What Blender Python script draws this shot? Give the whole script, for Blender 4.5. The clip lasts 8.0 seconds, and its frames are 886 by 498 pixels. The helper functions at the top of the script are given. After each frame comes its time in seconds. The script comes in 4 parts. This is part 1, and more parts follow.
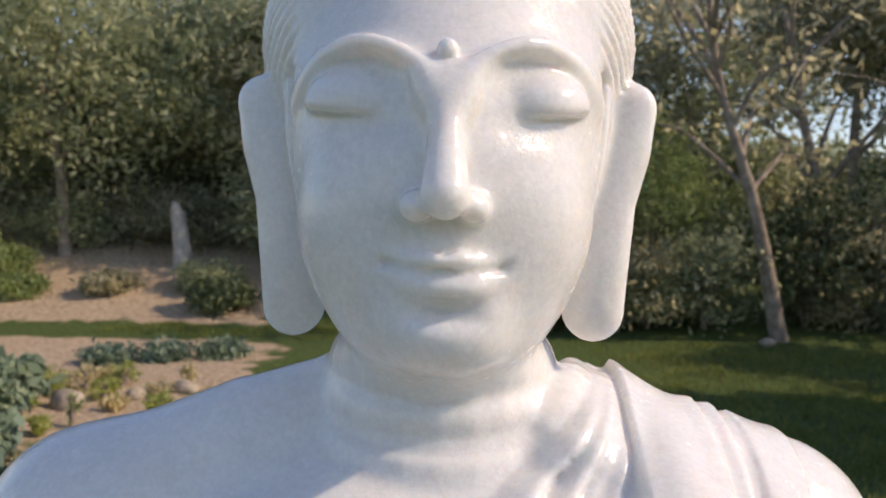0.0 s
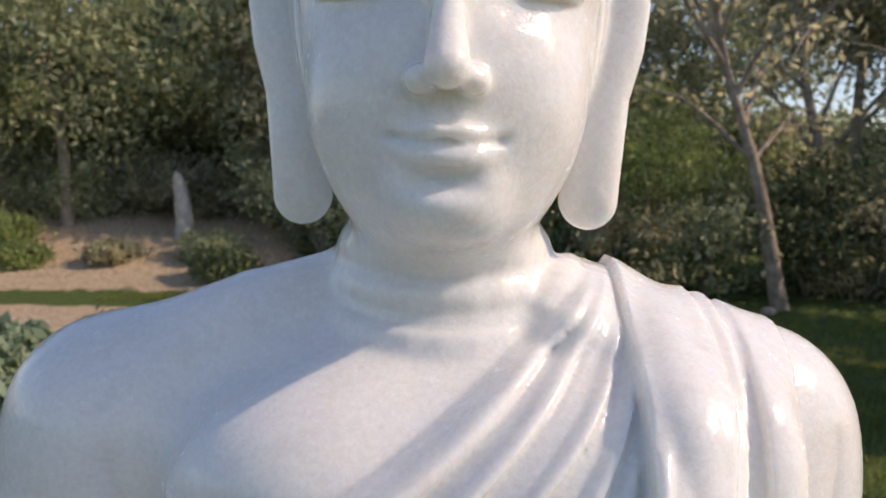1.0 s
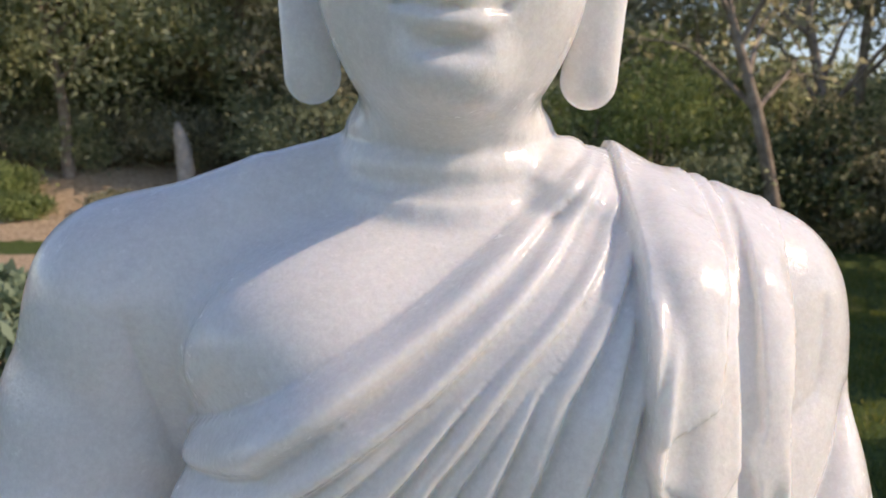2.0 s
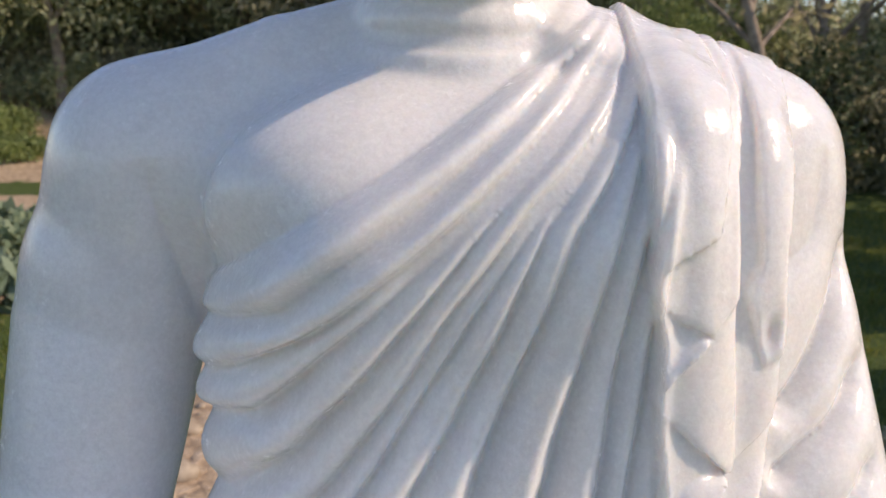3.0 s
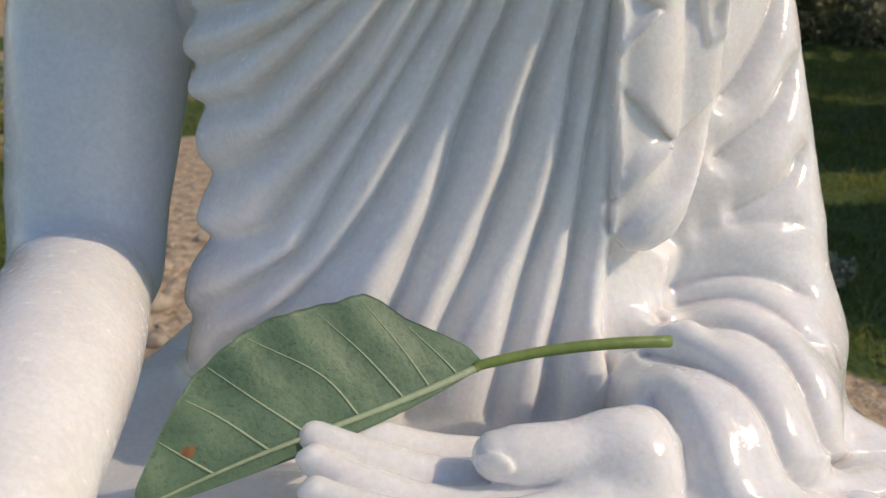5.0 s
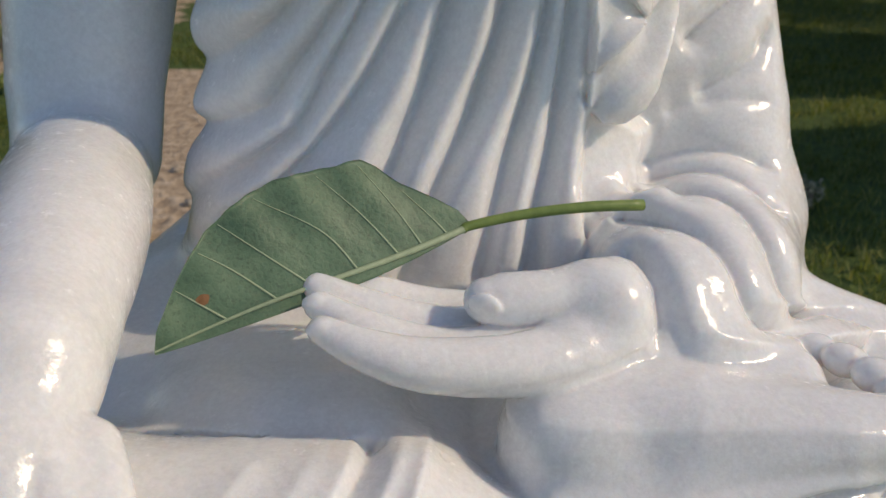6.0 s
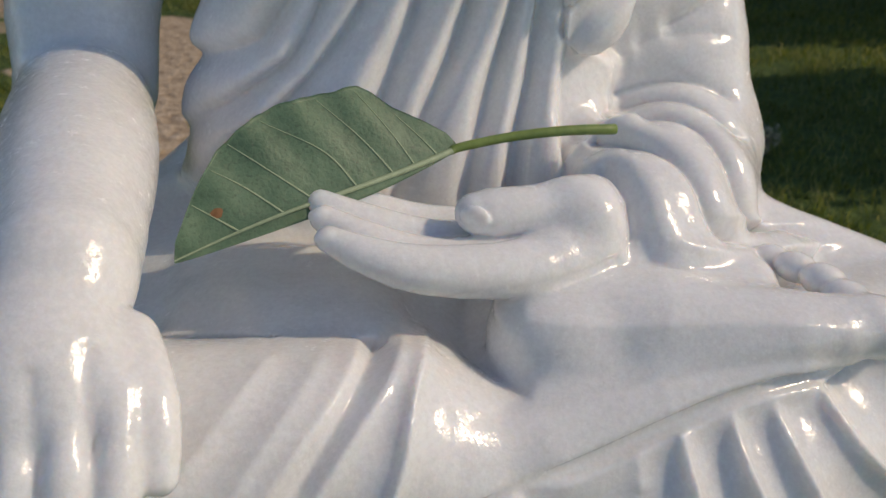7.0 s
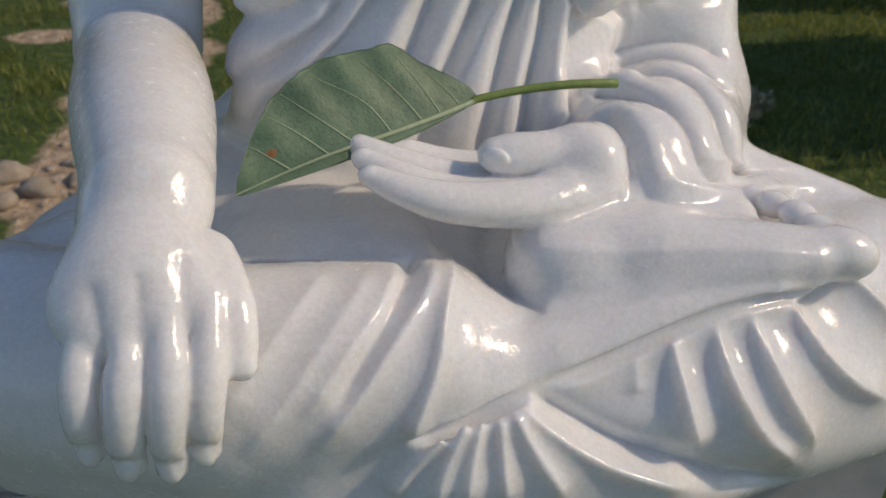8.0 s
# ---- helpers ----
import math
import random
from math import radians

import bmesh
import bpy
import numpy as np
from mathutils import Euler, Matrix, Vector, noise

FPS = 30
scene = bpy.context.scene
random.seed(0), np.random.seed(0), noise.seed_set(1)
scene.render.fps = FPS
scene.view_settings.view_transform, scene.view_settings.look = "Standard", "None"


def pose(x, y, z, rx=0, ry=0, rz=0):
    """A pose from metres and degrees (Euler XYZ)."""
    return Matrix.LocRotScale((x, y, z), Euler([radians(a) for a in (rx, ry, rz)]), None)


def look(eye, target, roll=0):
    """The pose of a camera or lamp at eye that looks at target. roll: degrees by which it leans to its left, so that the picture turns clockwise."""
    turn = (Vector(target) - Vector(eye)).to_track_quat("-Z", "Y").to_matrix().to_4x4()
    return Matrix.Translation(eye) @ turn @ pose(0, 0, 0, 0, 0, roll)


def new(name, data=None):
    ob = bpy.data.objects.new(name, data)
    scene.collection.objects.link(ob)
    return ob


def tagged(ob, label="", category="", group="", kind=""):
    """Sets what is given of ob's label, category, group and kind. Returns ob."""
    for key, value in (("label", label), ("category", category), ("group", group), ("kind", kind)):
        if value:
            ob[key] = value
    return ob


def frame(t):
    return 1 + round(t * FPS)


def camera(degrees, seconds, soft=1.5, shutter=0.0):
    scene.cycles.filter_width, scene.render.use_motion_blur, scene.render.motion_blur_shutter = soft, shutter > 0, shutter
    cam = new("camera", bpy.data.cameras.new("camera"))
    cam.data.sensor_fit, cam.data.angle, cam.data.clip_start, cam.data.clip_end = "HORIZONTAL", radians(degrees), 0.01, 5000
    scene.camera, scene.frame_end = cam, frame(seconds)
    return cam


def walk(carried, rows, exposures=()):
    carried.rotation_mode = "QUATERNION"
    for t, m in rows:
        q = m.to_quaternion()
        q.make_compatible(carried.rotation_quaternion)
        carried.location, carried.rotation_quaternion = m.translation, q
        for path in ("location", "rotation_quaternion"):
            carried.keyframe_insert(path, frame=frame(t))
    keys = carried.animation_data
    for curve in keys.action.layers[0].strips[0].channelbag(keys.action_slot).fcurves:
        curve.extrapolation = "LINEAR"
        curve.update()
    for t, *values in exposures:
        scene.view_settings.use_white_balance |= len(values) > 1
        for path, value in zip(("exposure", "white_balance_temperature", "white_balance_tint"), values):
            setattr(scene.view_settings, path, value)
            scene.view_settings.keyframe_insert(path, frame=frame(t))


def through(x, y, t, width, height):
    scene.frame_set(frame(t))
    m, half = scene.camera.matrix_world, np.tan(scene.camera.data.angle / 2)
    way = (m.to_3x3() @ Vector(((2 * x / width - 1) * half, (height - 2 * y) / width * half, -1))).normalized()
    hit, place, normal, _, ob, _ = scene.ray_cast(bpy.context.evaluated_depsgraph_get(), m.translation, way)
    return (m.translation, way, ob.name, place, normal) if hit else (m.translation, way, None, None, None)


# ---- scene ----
cam = camera(53.5, 8.0)
PATH = [
    (0, (0.001, -0.521, 1.534), (-0.006, 1.473, 1.461), 1.2),
    (0.5, (0.002, -0.529, 1.504), (-0.006, 1.468, 1.401), 1.2),
    (1, (0.002, -0.549, 1.484), (-0.008, 1.445, 1.350), 1.2),
    (2.5, (-0.002, -0.586, 1.409), (-0.013, 1.392, 1.111), 1.2),
    (3, (-0.006, -0.602, 1.38), (-0.01, 1.366, 1.02), 1.2),
    (3.5, (-0.006, -0.619, 1.349), (-0.003, 1.333, 0.913), 1.2),
    (4, (-0.003, -0.64, 1.323), (0.029, 1.294, 0.813), 1.4),
    (4.5, (-0.009, -0.659, 1.304), (0.047, 1.253, 0.721), 1.2),
    (5, (-0.014, -0.681, 1.282), (0.072, 1.206, 0.625), 1.2),
    (6.5, (-0.036, -0.76, 1.25), (0.147, 1.045, 0.409), 1.2),
    (7, (-0.05, -0.787, 1.253), (0.177, 0.992, 0.367), 1.7),
    (7.5, (-0.066, -0.825, 1.259), (0.169, 0.934, 0.336), 1.8),
    (8, (-0.082, -0.871, 1.269), (0.155, 0.874, 0.321), 1.9),
]
cam.data.dof.use_dof = True
cam.data.dof.focus_distance = 0.52
cam.data.dof.aperture_fstop = 15.0
walk(cam, [(t, look(eye, target, roll)) for t, eye, target, roll in PATH],
     [(0, 0.30, 8200, 24), (3.0, 0.32, 8250, 25), (5.0, 0.02, 8150, 18), (6.5, -0.29, 8050, 16), (8.0, -0.35, 8050, 18)])

# ---- light ----
SUN = Vector((0.78, -0.115, 0.60)).normalized()      # towards the sun
world = bpy.data.worlds.new("sky")
scene.world = world
world.use_nodes = True
wt = world.node_tree
sky = wt.nodes.new("ShaderNodeTexSky")
sky.sky_type = "NISHITA"
sky.sun_disc = False
sky.dust_density = 0.3
sky.ozone_density = 5.0
sky.sun_elevation = math.asin(SUN.z)
sky.sun_rotation = math.atan2(SUN.x, SUN.y)
wt.links.new(sky.outputs[0], wt.nodes["Background"].inputs[0])
wt.nodes["Background"].inputs[1].default_value = 0.145
sun = new("sun", bpy.data.lights.new("sun", "SUN"))
sun.data.energy = 2.45
sun.data.angle = radians(0.6)
sun.data.color = (1.0, 0.92, 0.765)
sun.matrix_world = look(SUN * 30, (0, 0, 0))

# ---- materials ----
def material(name):
    m = bpy.data.materials.new(name)
    m.use_nodes = True
    nt = m.node_tree
    return m, nt, nt.nodes["Principled BSDF"]


def node(nt, kind, **inputs):
    n = nt.nodes.new(kind)
    for key, value in inputs.items():
        n.inputs[key].default_value = value
    return n


def grain(nt, scale, detail=4.0, rough=0.55):
    tc = nt.nodes.new("ShaderNodeTexCoord")
    n = node(nt, "ShaderNodeTexNoise", Scale=scale, Detail=detail, Roughness=rough)
    nt.links.new(tc.outputs["Object"], n.inputs["Vector"])
    return n.outputs["Fac"]


def ramp(nt, fac, *stops):
    r = nt.nodes.new("ShaderNodeValToRGB")
    while len(r.color_ramp.elements) < len(stops):
        r.color_ramp.elements.new(0.5)
    for e, (at, col) in zip(r.color_ramp.elements, stops):
        e.position, e.color = at, (*col, 1)
    nt.links.new(fac, r.inputs[0])
    return r.outputs[0]


def mixed(nt, fac, a, b, kind="MIX"):
    m = nt.nodes.new("ShaderNodeMixRGB")
    m.blend_type = kind
    for i, v in ((0, fac), (1, a), (2, b)):
        if isinstance(v, (int, float)):
            m.inputs[i].default_value = v
        elif isinstance(v, tuple):
            m.inputs[i].default_value = (*v, 1)
        else:
            nt.links.new(v, m.inputs[i])
    return m.outputs[0]


def bump(nt, shader, height, strength, distance):
    b = node(nt, "ShaderNodeBump", Strength=strength, Distance=distance)
    nt.links.new(height, b.inputs["Height"])
    nt.links.new(b.outputs[0], shader.inputs["Normal"])


def marble():
    m, nt, p = material("polished white marble")
    cloud, vein, crystal = grain(nt, 9, 5), grain(nt, 38, 6, 0.7), grain(nt, 240, 5, 0.75)
    col = ramp(nt, cloud, (0.3, (0.80, 0.795, 0.785)), (0.7, (0.86, 0.855, 0.845)))
    col = mixed(nt, ramp(nt, vein, (0.36, (0.30, 0.30, 0.30)), (0.56, (0, 0, 0))), col, (0.68, 0.675, 0.67))
    col = mixed(nt, ramp(nt, crystal, (0.34, (0.34, 0.34, 0.34)), (0.50, (0.0, 0.0, 0.0))), col, (0.68, 0.675, 0.67))
    col = mixed(nt, ramp(nt, crystal, (0.50, (0.0, 0.0, 0.0)), (0.66, (0.40, 0.40, 0.40))), col, (0.93, 0.93, 0.925))
    nt.links.new(col, p.inputs["Base Color"])
    nt.links.new(ramp(nt, grain(nt, 90, 6, 0.75), (0.36, (0.06, 0.06, 0.06)), (0.66, (0.30, 0.30, 0.30))), p.inputs["Roughness"])
    p.inputs["Subsurface Weight"].default_value = 0.8
    p.inputs["Subsurface Radius"].default_value = (1.0, 0.82, 0.70)
    p.inputs["Subsurface Scale"].default_value = 0.014
    p.inputs["IOR"].default_value = 1.52
    polish = node(nt, "ShaderNodeBump", Strength=0.2, Distance=0.002)
    nt.links.new(grain(nt, 110, 5, 0.65), polish.inputs["Height"])
    fine = node(nt, "ShaderNodeBump", Strength=0.15, Distance=0.0008)
    nt.links.new(grain(nt, 340, 3, 0.6), fine.inputs["Height"])
    # crystals: each one faces its own way and glints by itself
    cells = node(nt, "ShaderNodeTexVoronoi", Scale=560.0)
    tc = nt.nodes.new("ShaderNodeTexCoord")
    nt.links.new(tc.outputs["Object"], cells.inputs["Vector"])
    tilt = nt.nodes.new("ShaderNodeVectorMath")
    tilt.operation = "MULTIPLY_ADD"
    tilt.inputs[1].default_value = (0.055, 0.055, 0.055)
    nt.links.new(cells.outputs["Color"], tilt.inputs[0])
    nt.links.new(polish.outputs[0], tilt.inputs[2])
    level = nt.nodes.new("ShaderNodeVectorMath")
    level.operation = "SUBTRACT"
    level.inputs[1].default_value = (0.0275, 0.0275, 0.0275)
    nt.links.new(tilt.outputs[0], level.inputs[0])
    unit = nt.nodes.new("ShaderNodeVectorMath")
    unit.operation = "NORMALIZE"
    nt.links.new(level.outputs[0], unit.inputs[0])
    nt.links.new(unit.outputs[0], fine.inputs["Normal"])
    nt.links.new(fine.outputs[0], p.inputs["Normal"])
    return m


def ground_mat():
    """Lawn and sandy earth; the sheet's own attribute says where it is bare."""
    m, nt, p = material("lawn and bare earth")
    bare = nt.nodes.new("ShaderNodeAttribute")
    bare.attribute_name = "bare"
    edge, small, tiny = grain(nt, 2.6, 6), grain(nt, 17, 6), grain(nt, 90, 4)
    earth = ramp(nt, small, (0.28, (0.28, 0.20, 0.135)), (0.5, (0.56, 0.42, 0.285)), (0.72, (0.74, 0.61, 0.46)))
    earth = mixed(nt, ramp(nt, tiny, (0.4, (0, 0, 0)), (0.65, (0.5, 0.5, 0.5))), earth, (0.24, 0.17, 0.11))
    green = ramp(nt, small, (0.3, (0.03, 0.055, 0.010)), (0.55, (0.065, 0.115, 0.02)), (0.75, (0.13, 0.17, 0.04)))
    add = nt.nodes.new("ShaderNodeMath")
    add.operation = "ADD"
    nt.links.new(bare.outputs["Fac"], add.inputs[0])
    nt.links.new(edge, add.inputs[1])
    nt.links.new(mixed(nt, ramp(nt, add.outputs[0], (0.86, (0, 0, 0)), (1.0, (1, 1, 1))), green, earth), p.inputs["Base Color"])
    p.inputs["Roughness"].default_value = 0.95
    bump(nt, p, small, 0.8, 0.05)
    return m


def leafage(name, a, b, c, through=0.5):
    m, nt, p = material(name)
    geo = nt.nodes.new("ShaderNodeNewGeometry")
    col = ramp(nt, geo.outputs["Random Per Island"], (0.0, a), (0.5, b), (1.0, c))
    info = nt.nodes.new("ShaderNodeObjectInfo")
    tint = ramp(nt, info.outputs["Random"], (0.0, (0.82, 0.86, 0.86)), (0.5, (1.0, 1.0, 0.97)), (1.0, (1.2, 1.14, 1.0)))
    patch = ramp(nt, grain(nt, 1.1, 3), (0.35, (0.75, 0.80, 0.84)), (0.65, (1.25, 1.2, 1.08)))
    col = mixed(nt, 1.0, mixed(nt, 1.0, col, tint, "MULTIPLY"), patch, "MULTIPLY")
    nt.links.new(col, p.inputs["Base Color"])
    p.inputs["Roughness"].default_value = 0.55
    t = nt.nodes.new("ShaderNodeBsdfTranslucent")
    nt.links.new(col, t.inputs["Color"])
    mix = nt.nodes.new("ShaderNodeMixShader")
    mix.inputs[0].default_value = through
    nt.links.new(p.outputs[0], mix.inputs[1])
    nt.links.new(t.outputs[0], mix.inputs[2])
    nt.links.new(mix.outputs[0], nt.nodes["Material Output"].inputs["Surface"])
    return m


def plain_mat(name, scale, lo, hi, rough=0.9, relief=0.4, depth=0.01):
    m, nt, p = material(name)
    g = grain(nt, scale, 6, 0.6)
    nt.links.new(ramp(nt, g, (0.3, lo), (0.7, hi)), p.inputs["Base Color"])
    p.inputs["Roughness"].default_value = rough
    bump(nt, p, g, relief, depth)
    return m


def leaf_mat():
    m, nt, p = material("grey-green leaf blade")
    blotch, fleck = grain(nt, 38, 6, 0.65), grain(nt, 330, 4, 0.65)
    col = ramp(nt, blotch, (0.3, (0.058, 0.122, 0.070)), (0.5, (0.098, 0.180, 0.105)), (0.72, (0.150, 0.235, 0.140)))
    col = mixed(nt, ramp(nt, fleck, (0.54, (0, 0, 0)), (0.70, (0.7, 0.7, 0.7))), col, (0.045, 0.075, 0.048))
    # the fine net between the veins
    tc = nt.nodes.new("ShaderNodeTexCoord")
    net = node(nt, "ShaderNodeTexVoronoi", Scale=230.0)
    net.feature = "DISTANCE_TO_EDGE"
    nt.links.new(tc.outputs["Object"], net.inputs["Vector"])
    line = ramp(nt, net.outputs["Distance"], (0.0, (0.16, 0.16, 0.16)), (0.10, (0, 0, 0)))
    col = mixed(nt, line, col, (0.22, 0.31, 0.19))
    nt.links.new(col, p.inputs["Base Color"])
    p.inputs["Roughness"].default_value = 0.55
    p.inputs["Subsurface Weight"].default_value = 0.1
    p.inputs["Subsurface Scale"].default_value = 0.002
    pucker = node(nt, "ShaderNodeBump", Strength=0.5, Distance=0.002)
    nt.links.new(grain(nt, 75, 4), pucker.inputs["Height"])
    fine = node(nt, "ShaderNodeBump", Strength=0.35, Distance=0.0006)
    nt.links.new(net.outputs["Distance"], fine.inputs["Height"])
    nt.links.new(pucker.outputs[0], fine.inputs["Normal"])
    nt.links.new(fine.outputs[0], p.inputs["Normal"])
    return m


MARBLE, GROUND = marble(), ground_mat()
BARK = plain_mat("pale grey bark", 7, (0.16, 0.125, 0.10), (0.46, 0.39, 0.32), 0.9, 0.6, 0.02)
DULL = plain_mat("weathered pale timber", 8, (0.32, 0.28, 0.24), (0.62, 0.58, 0.52))
STONE = plain_mat("sandy field stone", 12, (0.24, 0.19, 0.14), (0.52, 0.45, 0.36), 0.9, 0.5, 0.01)
PLINTH = plain_mat("grey pedestal stone", 20, (0.36, 0.35, 0.33), (0.50, 0.48, 0.46), 0.8, 0.3, 0.004)
OLIVE = leafage("olive green foliage", (0.22, 0.27, 0.17), (0.42, 0.48, 0.33), (0.62, 0.66, 0.48), 0.6)
SAGE = leafage("grey-brown foliage", (0.25, 0.25, 0.18), (0.47, 0.46, 0.34), (0.66, 0.64, 0.50), 0.6)
FRESH = leafage("fresh green foliage", (0.16, 0.22, 0.085), (0.30, 0.39, 0.165), (0.44, 0.52, 0.26))
DEEP = leafage("dark green foliage", (0.06, 0.09, 0.045), (0.13, 0.18, 0.09), (0.24, 0.28, 0.15), 0.25)
GRASS = leafage("green lawn blades", (0.095, 0.135, 0.022), (0.18, 0.23, 0.042), (0.34, 0.34, 0.12))
BLUE = leafage("blue-green succulent leaves", (0.12, 0.19, 0.14), (0.18, 0.26, 0.19), (0.24, 0.32, 0.24), 0.1)
WEED = leafage("yellow-green weed leaves", (0.24, 0.32, 0.07), (0.40, 0.47, 0.13), (0.58, 0.60, 0.26))
STRAW = leafage("dry straw", (0.40, 0.33, 0.17), (0.56, 0.48, 0.28), (0.70, 0.63, 0.42), 0.3)
LEAF = leaf_mat()
RIB = plain_mat("pale green leaf veins", 200, (0.27, 0.35, 0.22), (0.38, 0.46, 0.29), 0.55, 0.2, 0.0004)
STALK = plain_mat("green leaf stalk", 120, (0.13, 0.20, 0.045), (0.20, 0.28, 0.07), 0.45, 0.2, 0.0004)
SPOT = plain_mat("brown dry spot", 300, (0.20, 0.09, 0.035), (0.30, 0.15, 0.07), 0.8, 0.2, 0.0004)

# ---- clay: a solid grown from rounded forms, skinned into one mesh ----
CELL, STEP = 0.0125, 6                     # a coarse block and its division


def turn3(rx, ry, rz):
    a, b, c = (math.radians(v) for v in (rx, ry, rz))
    mx = np.array([[1, 0, 0], [0, math.cos(a), -math.sin(a)], [0, math.sin(a), math.cos(a)]])
    my = np.array([[math.cos(b), 0, math.sin(b)], [0, 1, 0], [-math.sin(b), 0, math.cos(b)]])
    mz = np.array([[math.cos(c), -math.sin(c), 0], [math.sin(c), math.cos(c), 0], [0, 0, 1]])
    return mz @ my @ mx


def smin(a, b, k):
    h = np.clip(0.5 + 0.5 * (b - a) / k, 0, 1)
    return b * (1 - h) + a * h - k * h * (1 - h)


def ease(a, b, v):
    t = np.clip((v - a) / (b - a), 0, 1)
    return t * t * (3 - 2 * t)


class Clay:
    def __init__(self):
        self.ops = []

    def put(self, fn, c, r, k, mode):
        self.ops.append((fn, np.array(c, float), np.ones(3) * r, k, mode))

    def egg(self, c, r, rot=(0, 0, 0), k=0.02, mode="add"):
        c, r, m = np.array(c, float), np.array(r, float), turn3(*rot)

        def fn(p):
            q = (p - c) @ m / r
            k0 = np.sqrt((q * q).sum(-1)) + 1e-9
            k1 = np.sqrt(((q / r) ** 2).sum(-1)) + 1e-9
            return k0 * (k0 - 1) / k1
        self.put(fn, c, np.sqrt(((m * r) ** 2).sum(1)), k, mode)

    def limb(self, pts, radii, k=0.015, mode="add", flat=None):
        """A chain of round cones. flat: (axis vector, factor) squeezes it."""
        p0, rr = np.array(pts, float), np.array(radii, float)
        mid = (p0.max(0) + p0.min(0)) / 2
        reach = (p0.max(0) - p0.min(0)) / 2 + rr.max()
        if flat is not None:
            ax = np.array(flat[0], float)
            ax /= np.linalg.norm(ax)

        def squeeze(v):
            return v if flat is None else v + np.outer((v - mid).reshape(-1, 3) @ ax, ax).reshape(v.shape) * (1 / flat[1] - 1)
        q0 = squeeze(p0)

        def fn(p):
            q, d = squeeze(p), None
            for a, b, ra, rb in zip(q0[:-1], q0[1:], rr[:-1], rr[1:]):
                ab = b - a
                t = np.clip((q - a) @ ab / (ab @ ab + 1e-12), 0, 1)
                e = np.sqrt(((q - a - t[..., None] * ab) ** 2).sum(-1)) - ra - t * (rb - ra)
                d = e if d is None else np.minimum(d, e)
            return d if flat is None else d * (0.5 + 0.5 * flat[1])
        self.put(fn, mid, reach, k, mode)

    def wave(self, fn, c, r):
        """Adds fn(p) to the distance inside a ball."""
        self.put(fn, c, r, 0.0, "wave")

    def carve(self, pts, depth, wide, way=(0.0, 0.86, -0.51)):
        """A sharp valley with soft flanks along a line; with a depth below nought, a sharp ridge.
        The line is pressed into the solid along way, from up to 3 cm off."""
        way = np.array(way) / np.linalg.norm(way)
        p0 = np.array(pts, float)
        lo, hi = p0.min(0), p0.max(0)
        n = len(p0) - 1
        k = np.arange(n + 1)
        deep = depth * np.minimum(1, (np.minimum(k, n - k) + 0.3) / (0.16 * n))
        q0 = p0 - np.outer(p0 @ way, way)

        def fn(p):
            h = p @ way
            q = p - h[..., None] * way
            best, at, off = None, None, None
            for i in range(n):
                ab = q0[i + 1] - q0[i]
                t = np.clip((q - q0[i]) @ ab / (ab @ ab + 1e-12), 0, 1)
                e = ((q - q0[i] - t[..., None] * ab) ** 2).sum(-1)
                w = deep[i] + t * (deep[i + 1] - deep[i])
                f = np.abs(h - (p0[i] + t[..., None] * (p0[i + 1] - p0[i])) @ way)
                if best is None:
                    best, at, off = e, w, f
                else:
                    nearer = e < best
                    best, at, off = np.where(nearer, e, best), np.where(nearer, w, at), np.where(nearer, f, off)
            return at * np.exp(-np.sqrt(best + 6e-7) / wide) * ease(0.045, 0.025, off)
        self.put(fn, (lo + hi) / 2, (hi - lo) / 2 + 3.5 * wide + 0.03 * np.abs(way), 0.0, "wave")

    def field(self, p):
        """p: (blocks, points, 3)."""
        d = np.full(p.shape[:2], 1.0)
        mid = p.mean(1)
        half = np.sqrt(((p - mid[:, None]) ** 2).sum(-1).max()) if p.shape[1] > 1 else 0
        for fn, c, r, k, mode in self.ops:
            far = np.maximum(np.abs(mid - c) - r, 0)
            s = np.nonzero((far ** 2).sum(-1) < (k + half + (0.055 if mode == "add" else 0.001)) ** 2)[0]
            if not len(s):
                continue
            e = fn(p[s])
            if mode == "add":
                d[s] = smin(d[s], e, k)
            elif mode == "cut":
                d[s] = -smin(-d[s], e, k)
            else:
                d[s] += e
        return d

    def fall(self, p, way, reach=0.6):
        """Points p dropped along way until they meet the solid."""
        p, way = np.array(p, float), np.array(way, float)
        p = p - way * reach
        for _ in range(90):
            p = p + np.clip(self.field(p[:, None, :])[:, 0], -0.01, 0.03)[:, None] * 0.8 * way
        return p

    def skin(self, lo, hi):
        lo, hi = np.array(lo, float), np.array(hi, float)
        n = np.ceil((hi - lo) / CELL).astype(int)
        g = np.stack(np.meshgrid(*[np.arange(v) for v in n], indexing="ij"), -1).reshape(-1, 3)
        mid = lo + (g + 0.5) * CELL
        rough = np.concatenate([self.field(c[:, None, :])[:, 0] for c in np.array_split(mid, 8)])
        near = np.nonzero(np.abs(rough) < 0.034)[0]
        h = CELL / STEP
        off = (np.stack(np.meshgrid(*[np.arange(STEP)] * 3, indexing="ij"), -1).reshape(-1, 3) + 0.5) * h - CELL / 2
        fine = np.concatenate([self.field(mid[s][:, None, :] + off) for s in np.array_split(near, 24)])
        big = np.where(rough < 0, -1.0, 1.0).astype(np.float32).reshape(n)
        for ax in range(3):
            big = np.repeat(big, STEP, axis=ax)
        at = (g[near] * STEP)[:, None, :] + np.round((off + CELL / 2) / h - 0.5).astype(int)
        big[at[..., 0], at[..., 1], at[..., 2]] = fine
        return nets(big, lo + h / 2, h)


